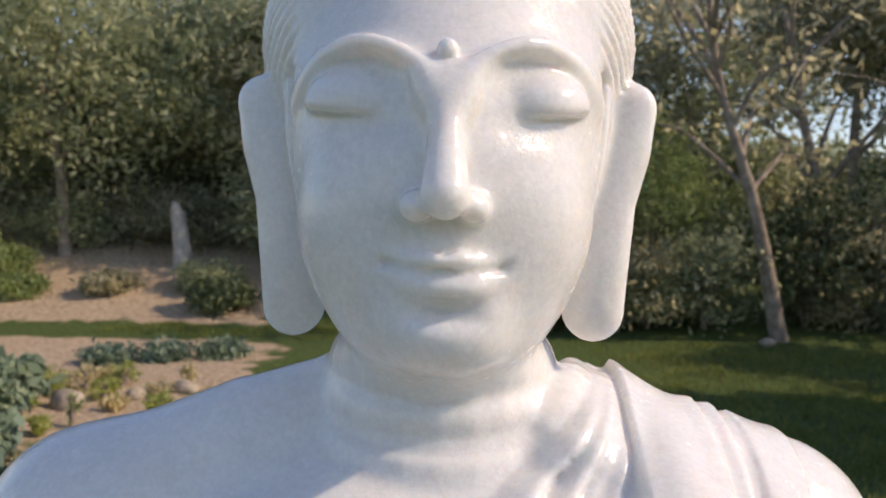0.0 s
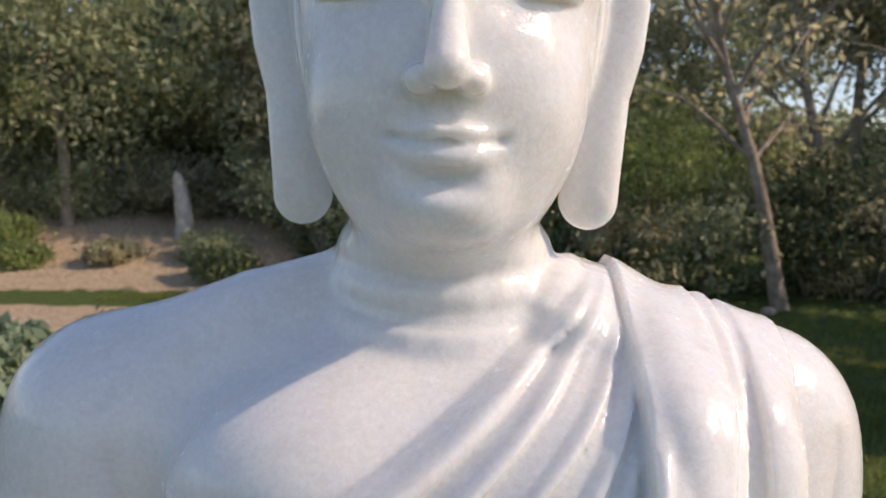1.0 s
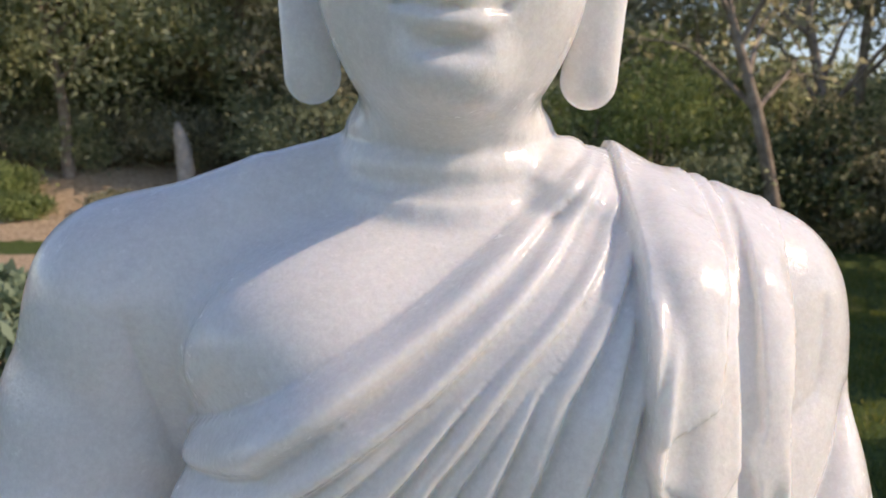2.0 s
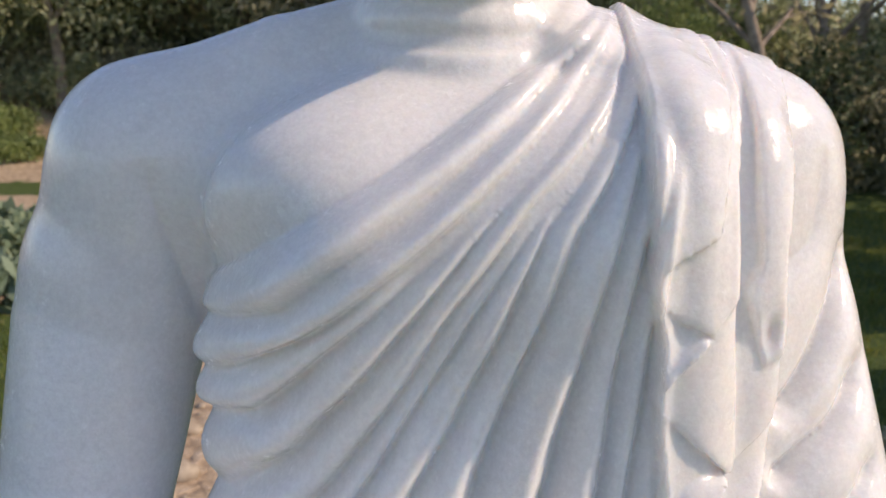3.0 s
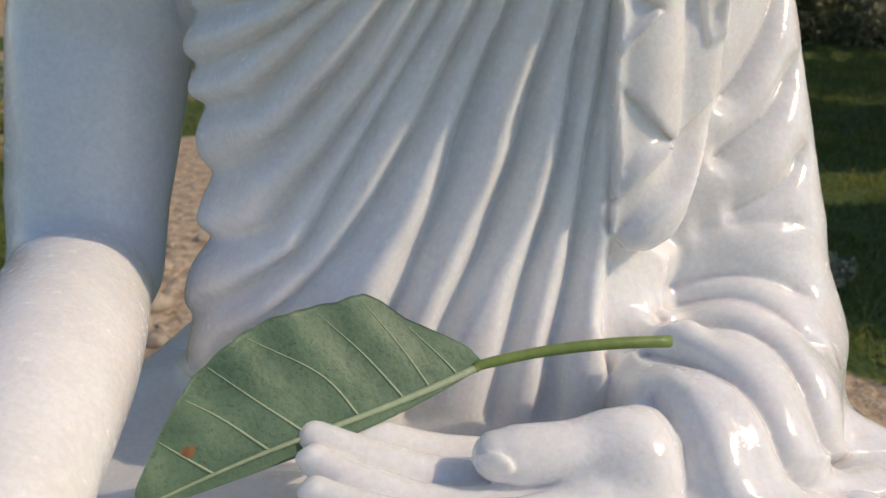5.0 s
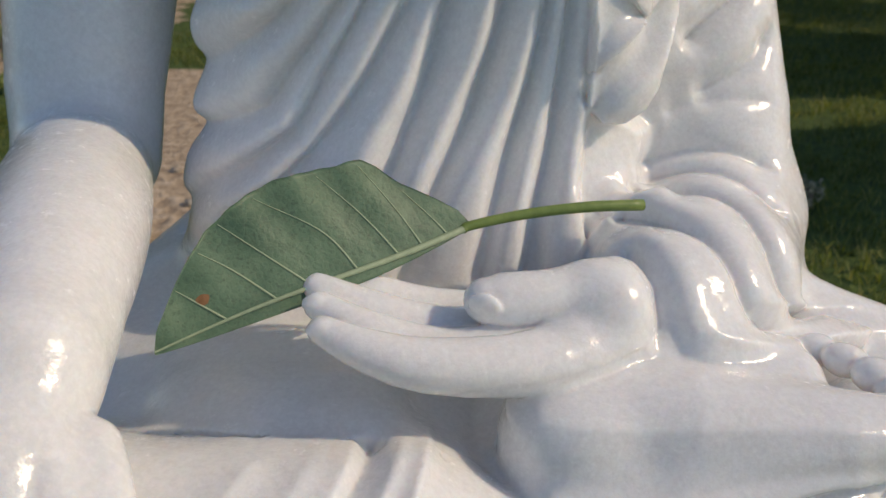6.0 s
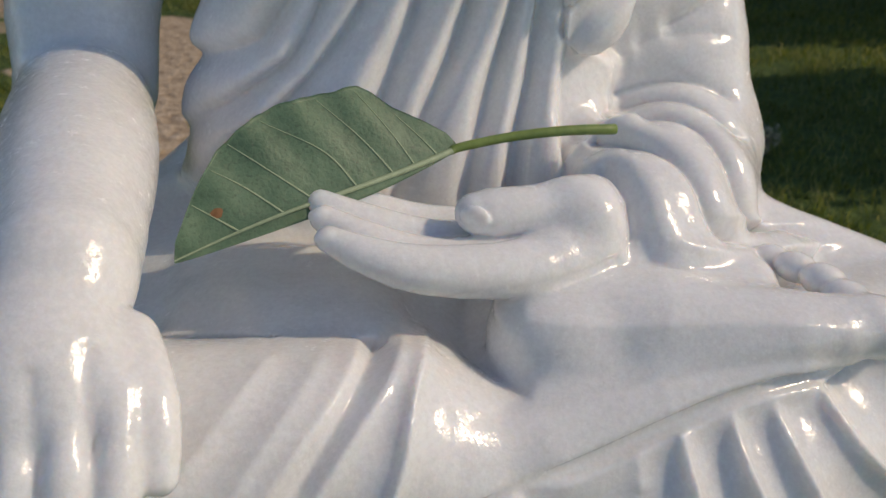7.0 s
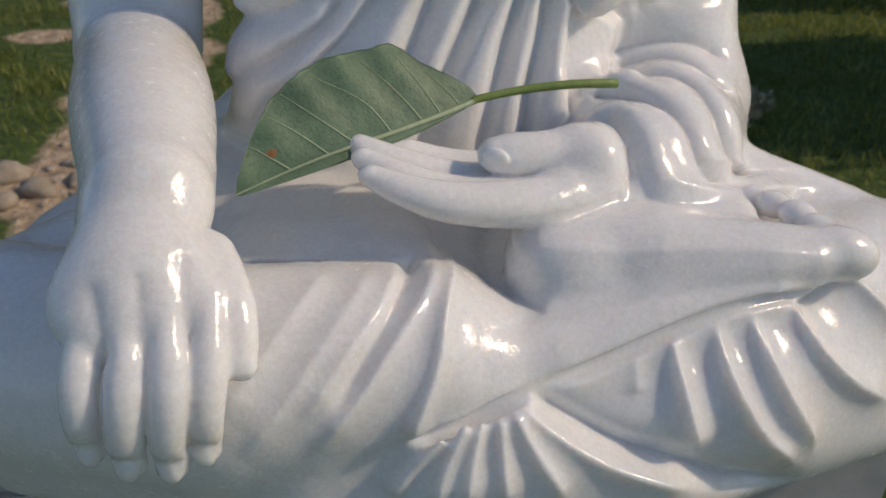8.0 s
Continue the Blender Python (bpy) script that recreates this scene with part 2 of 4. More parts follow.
def nets(d, lo, h):
    s = d < 0
    box = [slice(None, -1), slice(1, None)]
    count = np.zeros(tuple(v - 1 for v in d.shape), np.uint8)
    corners = [(i, j, k) for i in (0, 1) for j in (0, 1) for k in (0, 1)]
    for i, j, k in corners:
        count += s[box[i], box[j], box[k]]
    cell = np.argwhere((count > 0) & (count < 8))
    ids = np.full(count.shape, -1, np.int32)
    ids[cell[:, 0], cell[:, 1], cell[:, 2]] = np.arange(len(cell))
    total, many = np.zeros((len(cell), 3)), np.zeros(len(cell))
    val = {c: d[cell[:, 0] + c[0], cell[:, 1] + c[1], cell[:, 2] + c[2]] for c in corners}
    for a in corners:
        for ax in range(3):
            if a[ax]:
                continue
            b = tuple(v + (i == ax) for i, v in enumerate(a))
            va, vb = val[a], val[b]
            hit = (va < 0) != (vb < 0)
            t = np.where(hit, va / np.where(hit, va - vb, 1), 0)
            p = np.array(a, float)[None] + t[:, None] * np.eye(3)[ax]
            total += np.where(hit[:, None], p, 0)
            many += hit
    verts = lo + (cell + total / many[:, None]) * h
    faces = []
    for ax in range(3):
        u, v = (ax + 1) % 3, (ax + 2) % 3
        a = [slice(None)] * 3
        b = [slice(None)] * 3
        a[ax], b[ax] = slice(None, -1), slice(1, None)
        sa, sb = s[tuple(a)], s[tuple(b)]
        e = np.argwhere(sa != sb)
        e = e[(e[:, u] > 0) & (e[:, v] > 0) & (e[:, u] < d.shape[u] - 1) & (e[:, v] < d.shape[v] - 1)]
        out = sa[e[:, 0], e[:, 1], e[:, 2]]
        quad = []
        for du, dv in ((1, 1), (0, 1), (0, 0), (1, 0)):
            q = e.copy()
            q[:, u] -= du
            q[:, v] -= dv
            quad.append(ids[q[:, 0], q[:, 1], q[:, 2]])
        quad = np.stack(quad, -1)
        quad[~out] = quad[~out][:, ::-1]
        faces.append(quad[(quad >= 0).all(1)])
    return verts, np.concatenate(faces)


def bend(pts, n=14):
    """A smooth line of n points through a few."""
    p = np.array(pts, float)
    p = np.vstack([2 * p[0] - p[1], p, 2 * p[-1] - p[-2]])
    out = []
    for u in np.linspace(0, len(p) - 3 - 1e-6, n):
        i, t = int(u), u - int(u)
        a, b, c, e = p[i:i + 4]
        out.append(0.5 * (2 * b + (c - a) * t + (2 * a - 5 * b + 4 * c - e) * t * t + (3 * b - a - 3 * c + e) * t ** 3))
    return np.array(out)


def body_forms(c):
    """The bare figure: trunk, arms, crossed legs and the seat cushion."""
    c.egg((0, 0.025, 1.262), (0.160, 0.128, 0.158), k=0.03)
    c.egg((0, 0.03, 1.08), (0.153, 0.145, 0.20), k=0.04)
    c.egg((-0.074, -0.045, 1.302), (0.083, 0.065, 0.068), k=0.05)
    c.egg((0.075, -0.045, 1.30), (0.085, 0.065, 0.07), k=0.05)
    c.limb([(-0.045, 0.046, 1.412), (-0.115, 0.036, 1.377), (-0.205, 0.025, 1.329)], [0.040, 0.055, 0.068], k=0.03)
    c.limb([(0.045, 0.050, 1.406), (0.11, 0.038, 1.367), (0.196, 0.025, 1.334)], [0.038, 0.051, 0.064], k=0.03)
    c.limb([(-0.118, 0.0, 1.30), (-0.097, -0.03, 1.17), (-0.088, -0.02, 1.03)], [0.045, 0.040, 0.042], k=0.03)
    # hollow below the breast, beside the armpit
    c.wave(lambda p: 0.013 * np.exp(-((p[..., 0] + 0.128) / 0.032) ** 2 - ((p[..., 2] - 1.283 - 0.4 * (p[..., 0] + 0.128)) / 0.030) ** 2) * ease(0.02, -0.02, p[..., 1]), (-0.128, -0.06, 1.283), (0.075, 0.09, 0.075))
    # sleeved arm
    c.limb([(0.193, 0.02, 1.335), (0.217, 0.01, 1.22), (0.239, -0.02, 1.08), (0.248, -0.04, 1.0)], [0.064, 0.068, 0.074, 0.070], k=0.03)
    c.limb([(0.25, -0.05, 0.995), (0.205, -0.165, 1.0), (0.172, -0.215, 1.0)], [0.069, 0.062, 0.054], k=0.03)
    c.limb([(0.15, 0.0, 1.36), (0.175, -0.015, 1.22), (0.185, -0.02, 1.06)], [0.05, 0.055, 0.06], k=0.03)
    c.egg((0.095, -0.04, 1.12), (0.06, 0.07, 0.16), k=0.04)
    c.egg((0.0, -0.06, 1.0), (0.15, 0.075, 0.08), k=0.05)
    # thighs, shins
    c.limb([(-0.12, 0.06, 0.88), (-0.25, -0.10, 0.836), (-0.38, -0.23, 0.826)], [0.11, 0.090, 0.085], k=0.04)
    c.limb([(0.12, 0.06, 0.90), (0.25, -0.10, 0.872), (0.40, -0.20, 0.852)], [0.11, 0.10, 0.085], k=0.04)
    c.limb([(-0.35, -0.27, 0.875), (-0.16, -0.34, 0.885), (-0.02, -0.335, 0.890), (0.05, -0.330, 0.884), (0.13, -0.310, 0.895)], [0.085, 0.085, 0.074, 0.062, 0.048], k=0.03)
    c.limb([(0.39, -0.225, 0.86), (0.22, -0.314, 0.850), (0.0, -0.367, 0.83)], [0.082, 0.078, 0.060], k=0.02)
    c.egg((0, -0.15, 0.890), (0.26, 0.19, 0.070), k=0.03)
    c.egg((0, -0.03, 0.835), (0.40, 0.29, 0.05), k=0.03)
    c.limb([(-0.30, -0.30, 0.815), (-0.1, -0.36, 0.81), (0.15, -0.355, 0.81), (0.34, -0.298, 0.815), (0.44, -0.18, 0.815)], [0.05, 0.055, 0.058, 0.062, 0.06], k=0.03)
    c.limb([(0.30, -0.265, 0.905), (0.39, -0.225, 0.885)], [0.052, 0.055], k=0.03)


def bare_arm(c):
    """The uncovered arm of the touching side."""
    c.limb([(-0.214, 0.036, 1.325), (-0.238, 0.029, 1.250)], [0.067, 0.068], k=0.03)
    c.limb([(-0.238, 0.029, 1.250), (-0.247, 0.024, 1.21), (-0.257, -0.010, 1.10), (-0.255, -0.030, 1.05)], [0.068, 0.068, 0.060, 0.056], k=0.010)
    c.carve(bend([(-0.198, -0.046, 1.338), (-0.193, -0.040, 1.305), (-0.187, -0.030, 1.273), (-0.179, -0.022, 1.235)], 12), 0.008, 0.010)
    c.limb([(-0.255, -0.045, 1.043), (-0.193, -0.358, 1.043)], [0.052, 0.0385], k=0.010)
    c.egg((-0.227, -0.180, 1.046), (0.050, 0.185, 0.049), (0, 0, 11), k=0.020)


def eyelid(c, s):
    """A lowered, domed lid that ends in a crisp drooping edge."""
    egg, m, r = np.array((s * 0.0450, -0.0640, 1.5905)), turn3(0, 0, s * 22), np.array((0.0295, 0.0270, 0.0205))

    def fn(p):
        q = (p - egg) @ m / r
        k0 = np.sqrt((q * q).sum(-1)) + 1e-9
        k1 = np.sqrt(((q / r) ** 2).sum(-1)) + 1e-9
        edge = 1.5838 + 0.0030 * ((p[..., 0] - egg[0]) / 0.024) ** 2
        return -smin(-k0 * (k0 - 1) / k1, -(edge - p[..., 2]), 0.0025)
    c.put(fn, egg, 0.032, 0.003, "add")


def head_forms(c):
    c.limb([(0, 0.03, 1.50), (0, 0.025, 1.40)], [0.060, 0.062], k=0.025)
    ring = [(math.cos(a), math.sin(a)) for a in np.linspace(0, 2 * math.pi, 25)]
    for z, wide, tilt in ((1.450, 0.054, 0.06), (1.430, 0.057, 0.12), (1.410, 0.063, 0.20)):
        c.limb([(wide * x, 0.026 + wide * y, z + tilt * wide * y) for x, y in ring], [0.0145] * 25, k=0.007)
    arc = [(math.cos(a), math.sin(a)) for a in np.linspace(math.radians(212), math.radians(302), 15)]
    for z, wide, tilt in ((1.4415, 0.0715, 0.10), (1.4210, 0.0735, 0.17)):
        c.limb([(wide * x, 0.024 + wide * y, z + tilt * wide * y) for x, y in arc], [0.0006] + [0.002, 0.003] + [0.0034] * 9 + [0.003, 0.002, 0.0006], k=0.004, mode="cut")
    c.egg((0, 0.035, 1.60), (0.102, 0.118, 0.115), k=0.02)
    c.egg((0, -0.016, 1.55), (0.083, 0.089, 0.104), k=0.02)
    c.egg((0, -0.045, 1.490), (0.053, 0.052, 0.036), k=0.03)
    c.egg((0, -0.085, 1.476), (0.026, 0.019, 0.017), k=0.02)
    # hair mass and crown knob
    c.egg((0, 0.048, 1.640), (0.1165, 0.108, 0.105), k=0.003)
    c.egg((0, 0.055, 1.735), (0.055, 0.055, 0.045), k=0.03)

    def locks(p):
        u = p[..., 2] + 0.85 * p[..., 1] + 0.25 * np.abs(p[..., 0])
        m = np.clip((p[..., 1] + 0.030) / 0.012, 0, 1) * np.clip((p[..., 2] - 1.606) / 0.008, 0, 1)
        return m * 0.0026 * (np.abs(np.sin(np.pi * u / 0.0095)) * -1.6 + 1.0)
    c.wave(locks, (0, 0.055, 1.68), (0.13, 0.13, 0.11))
    # nose
    c.limb([(0, -0.094, 1.603), (0, -0.108, 1.575), (0, -0.1215, 1.5440)], [0.0065, 0.0078, 0.0118], k=0.010)
    c.egg((0, -0.0945, 1.6150), (0.0050, 0.0066, 0.0054), k=0.0015)
    for s in (-1, 1):
        c.egg((s * 0.0135, -0.1085, 1.5385), (0.0085, 0.0105, 0.0078), k=0.006)
        c.egg((s * 0.040, -0.052, 1.530), (0.034, 0.036, 0.044), k=0.018)
        # brow, eye hollow, lid and the crease below it
        c.limb(bend([(s * 0.080, -0.036, 1.596), (s * 0.066, -0.064, 1.613), (s * 0.045, -0.085, 1.6195), (s * 0.024, -0.096, 1.613), (s * 0.012, -0.100, 1.601), (s * 0.007, -0.101, 1.588)], 14),
               [0.002] + [0.0040] * 11 + [0.0040, 0.003], k=0.015)
        c.egg((s * 0.045, -0.1085, 1.6045), (0.034, 0.0195, 0.0125), (0, s * 5, s * 24), k=0.009, mode="cut")
        c.egg((s * 0.042, -0.1080, 1.5800), (0.028, 0.0170, 0.0105), (0, s * -4, s * 24), k=0.010, mode="cut")
        eyelid(c, s)
        # cleft before the ear
        c.limb(bend([(s * 0.0865, -0.018, 1.612), (s * 0.0865, -0.022, 1.57), (s * 0.0825, -0.022, 1.53), (s * 0.0745, -0.022, 1.495), (s * 0.066, -0.020, 1.474)], 10), [0.006] * 10, k=0.004, mode="cut")
        # ear with its hollow
        c.limb([(s * 0.100, 0.018, 1.595), (s * 0.110, 0.014, 1.601), (s * 0.106, 0.012, 1.575), (s * 0.098, 0.010, 1.545), (s * 0.0925, 0.008, 1.503), (s * 0.0900, 0.008, 1.4805)],
               [0.015, 0.0165, 0.017, 0.0165, 0.018, 0.0188], k=0.006, flat=((s * 0.25, 1, 0), 0.55))
        c.limb(bend([(s * 0.104, 0.0, 1.606), (s * 0.112, -0.003, 1.598), (s * 0.107, -0.004, 1.572), (s * 0.100, -0.004, 1.553)], 8),
               [0.003, 0.0045, 0.0045, 0.0035, 0.003, 0.003, 0.0025, 0.002], k=0.004, mode="cut")
    # lips
    c.limb(bend([(-0.0275, -0.0915, 1.5108), (-0.013, -0.103, 1.5135), (-0.004, -0.1075, 1.5142), (0.004, -0.1075, 1.5142), (0.013, -0.103, 1.5132), (0.0275, -0.0915, 1.5096)], 12),
           [0.003, 0.0036, 0.0040, 0.0044, 0.0044, 0.0042, 0.0042, 0.0044, 0.0044, 0.0040, 0.0036, 0.003], k=0.005)
    c.limb(bend([(-0.024, -0.0930, 1.5060), (-0.010, -0.1025, 1.5008), (0.010, -0.1025, 1.5002), (0.024, -0.0930, 1.5048)], 10),
           [0.004, 0.0052, 0.006, 0.0064, 0.0065, 0.0065, 0.0064, 0.006, 0.0052, 0.004], k=0.005)
    c.limb(bend([(-0.029, -0.0955, 1.5110), (-0.014, -0.1085, 1.5090), (-0.005, -0.1130, 1.5092), (0, -0.1135, 1.5072), (0.005, -0.1130, 1.5090), (0.014, -0.1085, 1.5086), (0.029, -0.0955, 1.5095)], 14),
           [0.0026] + [0.0022] * 12 + [0.0026], k=0.002, mode="cut")
    c.egg((0, -0.1085, 1.5225), (0.0035, 0.005, 0.006), k=0.006, mode="cut")
    for s in (-1, 1):
        c.egg((s * 0.0325, -0.0985, 1.5112), (0.0016, 0.0030, 0.0018), k=0.004, mode="cut")
    c.egg((0, -0.108, 1.4885), (0.018, 0.009, 0.0045), k=0.010, mode="cut")


def hanging_end(p):
    """Relief of the cloth end over the shoulder: layered panels, and a hem that folds to and fro."""
    x, y, z = p[..., 0], p[..., 1], p[..., 2]
    left = np.interp(z, [1.112, 1.168, 1.215, 1.249, 1.279, 1.30, 1.35, 1.388, 1.414, 1.45], [0.120, 0.119, 0.113, 0.114, 0.107, 0.106, 0.103, 0.104, 0.106, 0.110])
    top_wide = np.interp(z, [1.31, 1.349, 1.388, 1.44], [0.0, 0.005, 0.011, 0.016])
    second = np.interp(z, [1.172, 1.189, 1.276, 1.34, 1.388, 1.44], [0.159, 0.160, 0.156, 0.155, 0.163, 0.168])
    crease = np.interp(z, [1.232, 1.272, 1.293, 1.325, 1.388, 1.42], [0.178, 0.167, 0.174, 0.172, 0.172, 0.176])
    right = np.interp(z, [1.10, 1.132, 1.171, 1.22, 1.257, 1.298, 1.374, 1.42], [0.164, 0.177, 0.185, 0.190, 0.191, 0.190, 0.200, 0.208])
    hem = np.interp(x, [0.117, 0.120, 0.131, 0.150, 0.163, 0.186], [1.130, 1.112, 1.099, 1.096, 1.108, 1.171])
    w = 0.0024
    h1, h2, h3 = 0.0185, 0.0105, 0.0042
    d1, d2, d3 = 1.294 + (x - 0.113) * 0.58, 1.229 + (x - 0.117) * 1.15, 1.144 + (x - 0.126) * 0.90
    e1, e2 = np.interp(x, [0.110, 0.122, 0.140], [1.274, 1.264, 1.256]), np.interp(x, [0.115, 0.126, 0.157], [1.211, 1.203, 1.174])
    lip = np.exp(-np.clip(x - left, 0, 1) / 0.006)

    def ramp_up(top, bottom, lo, hi):
        u = np.clip((top - z) / np.maximum(top - bottom, 0.01), 0, 1)
        up = np.maximum(ease(0.22, 0.60, u), 0.9 * lip * ease(0.0, 0.12, u)) * (1 - 0.25 * ease(0.6, 1.0, u))
        return lo + (hi - lo) * up

    def turned(fold_line, bottom, lo, hi):
        v = np.clip((fold_line - z) / np.maximum(fold_line - bottom, 0.006), 0, 1)
        over = lo + (hi - lo) * (0.50 + 0.50 * lip)
        under = lo + (hi - lo) * np.maximum(0.9 * ease(0.35, 0.95, v), 0.95 * lip ** 0.6)
        return under + (over - under) * ease(fold_line - w, fold_line, z)

    def drop(edge, above, below):
        return below + (above - below) * ease(edge - w, edge, z)
    curl = np.exp(-((x - 0.181) / 0.0065) ** 2 - ((z - 0.45 * (x - 0.181) - 1.248) / 0.013) ** 2)
    third = h3 + 0.0052 * ease(crease - 0.0012, crease + 0.0012, x) * ease(1.228, 1.236, z - 0.5 * (x - 0.18)) - 0.0066 * curl
    third = drop(d3, third, ramp_up(d3, d3 - 0.075, 0.0005, h3 + 0.006))
    h = third * ease(right + w, right, x)
    layer = drop(d2, h2 + 0.0018 * ease(second - 0.007, second - 0.001, x), turned(e2, d3, h3 * 0.4, h2 + 0.005))
    h = h + (layer - h) * ease(second + w, second, x) * ease(d3 - w, d3, z)
    swell = 0.003 * np.sin(np.pi * np.clip((x - left) / 0.036, 0, 1))
    layer = drop(d1, h1 + swell, turned(e1, d2, h2 * 0.40, h1))
    h = h + (layer - h) * ease(0.140 + top_wide + w, 0.140 + top_wide, x) * ease(d2 - w, d2, z)
    h = h * ease(left - w, left + 0.5 * w, x) * (1 - 0.6 * ease(1.375, 1.415, z))
    return -h * ease(hem - 0.001, hem + 0.003, z) * ease(0.09, 0.06, y)


FAN = (0.135, 1.475)                     # where the drawn pleats would meet, above the covered shoulder
FAN_R = (0.10, 0.18, 0.25, 0.32, 0.38, 0.44, 0.52)
# the angle of each valley between two pleats, at those distances from the meeting point
VALLEYS = ((40.8, 39.9, 38.1, 36.9, 35.8, 35.0, 34.0), (47.5, 45.9, 44.5, 42.9, 38.5, 36.5, 36.0), (54.0, 51.5, 49.3, 46.5, 43.6, 39.5, 38.0),
           (57.0, 53.2, 50.9, 49.2, 48.6, 44.0, 41.0), (59.0, 54.7, 54.3, 53.9, 53.6, 51.0, 46.0), (64.4, 58.5, 57.4, 58.1, 57.7, 57.0, 51.5),
           (65.5, 60.5, 60.0, 60.2, 60.3, 60.2, 56.5), (66.5, 62.5, 64.2, 64.6, 64.0, 62.6, 59.6), (72.0, 67.6, 68.5, 68.9, 69.6, 69.4, 69.0),
           (75.0, 75.3, 75.6, 75.5, 75.0, 73.8, 73.0), (80.0, 80.0, 80.1, 80.9, 80.3, 79.4, 79.0), (84.0, 84.0, 84.0, 83.8, 84.2, 83.2, 83.0), (91.0, 91.0, 90.0, 89.0, 88.5, 88.0, 88.0))


def pleats(p):
    """Relief of the drawn cloth: pleats that fan out from the shoulder, each rising slowly and falling off sharply."""
    x, y, z = p[..., 0], p[..., 1], p[..., 2]
    u, w = FAN[0] - x, FAN[1] - z
    r = np.hypot(u, w)
    a = np.degrees(np.arctan2(w, u))
    a = a + 0.12 * np.sin(37 * r + 0.23 * a) + 0.06 * np.sin(90 * r + 0.6 * a)
    at = np.stack([np.interp(r, FAN_R, v) for v in VALLEYS], -1)
    i = np.clip((a[..., None] > at).sum(-1) - 1, 0, len(VALLEYS) - 2)
    lo = np.take_along_axis(at, i[..., None], -1)[..., 0]
    hi = np.take_along_axis(at, i[..., None] + 1, -1)[..., 0]
    t = np.clip((a - lo) / (hi - lo), 0, 1)
    wide = np.radians(hi - lo) * r
    crest = np.where(i == 0, 0.55, 0.66) - 0.14 * ease(0.33, 0.42, r)
    v = np.where(t < crest, t / crest, (1 - t) / (1 - crest))
    v = (np.sqrt(v * v + 0.06) - 0.2449) / 0.7846
    tall = np.minimum(0.019, 0.50 * wide) * ease(0.003, 0.011, wide) * (1 - 0.5 * ease(-0.10, -0.145, x)) * ease(1.47, 1.44, z) * ease(0.965, 1.02, z)
    off = np.radians(a - at[..., 0]) * r
    h = 0.005 + 0.013 * ease(0.0, 0.05, off) + tall * (1 - (1 - v) ** 2.1) + 0.0009 * np.sin(0.9 * a + 11 * r) * v
    drape = 0.055 * ease(1.08, 1.12, z) + 0.012 * ease(1.33, 1.38, z)
    edge = ease(-0.0022, 0.0006, off)
    return -h * edge * ease(0.94, 0.985, z) * ease(-0.185, -0.160, y) * (0.30 + 0.70 * ease(0.0, -0.06, y)) * ease(0.14, 0.08, y) * ease(0.187 - drape, 0.165 - drape, x)


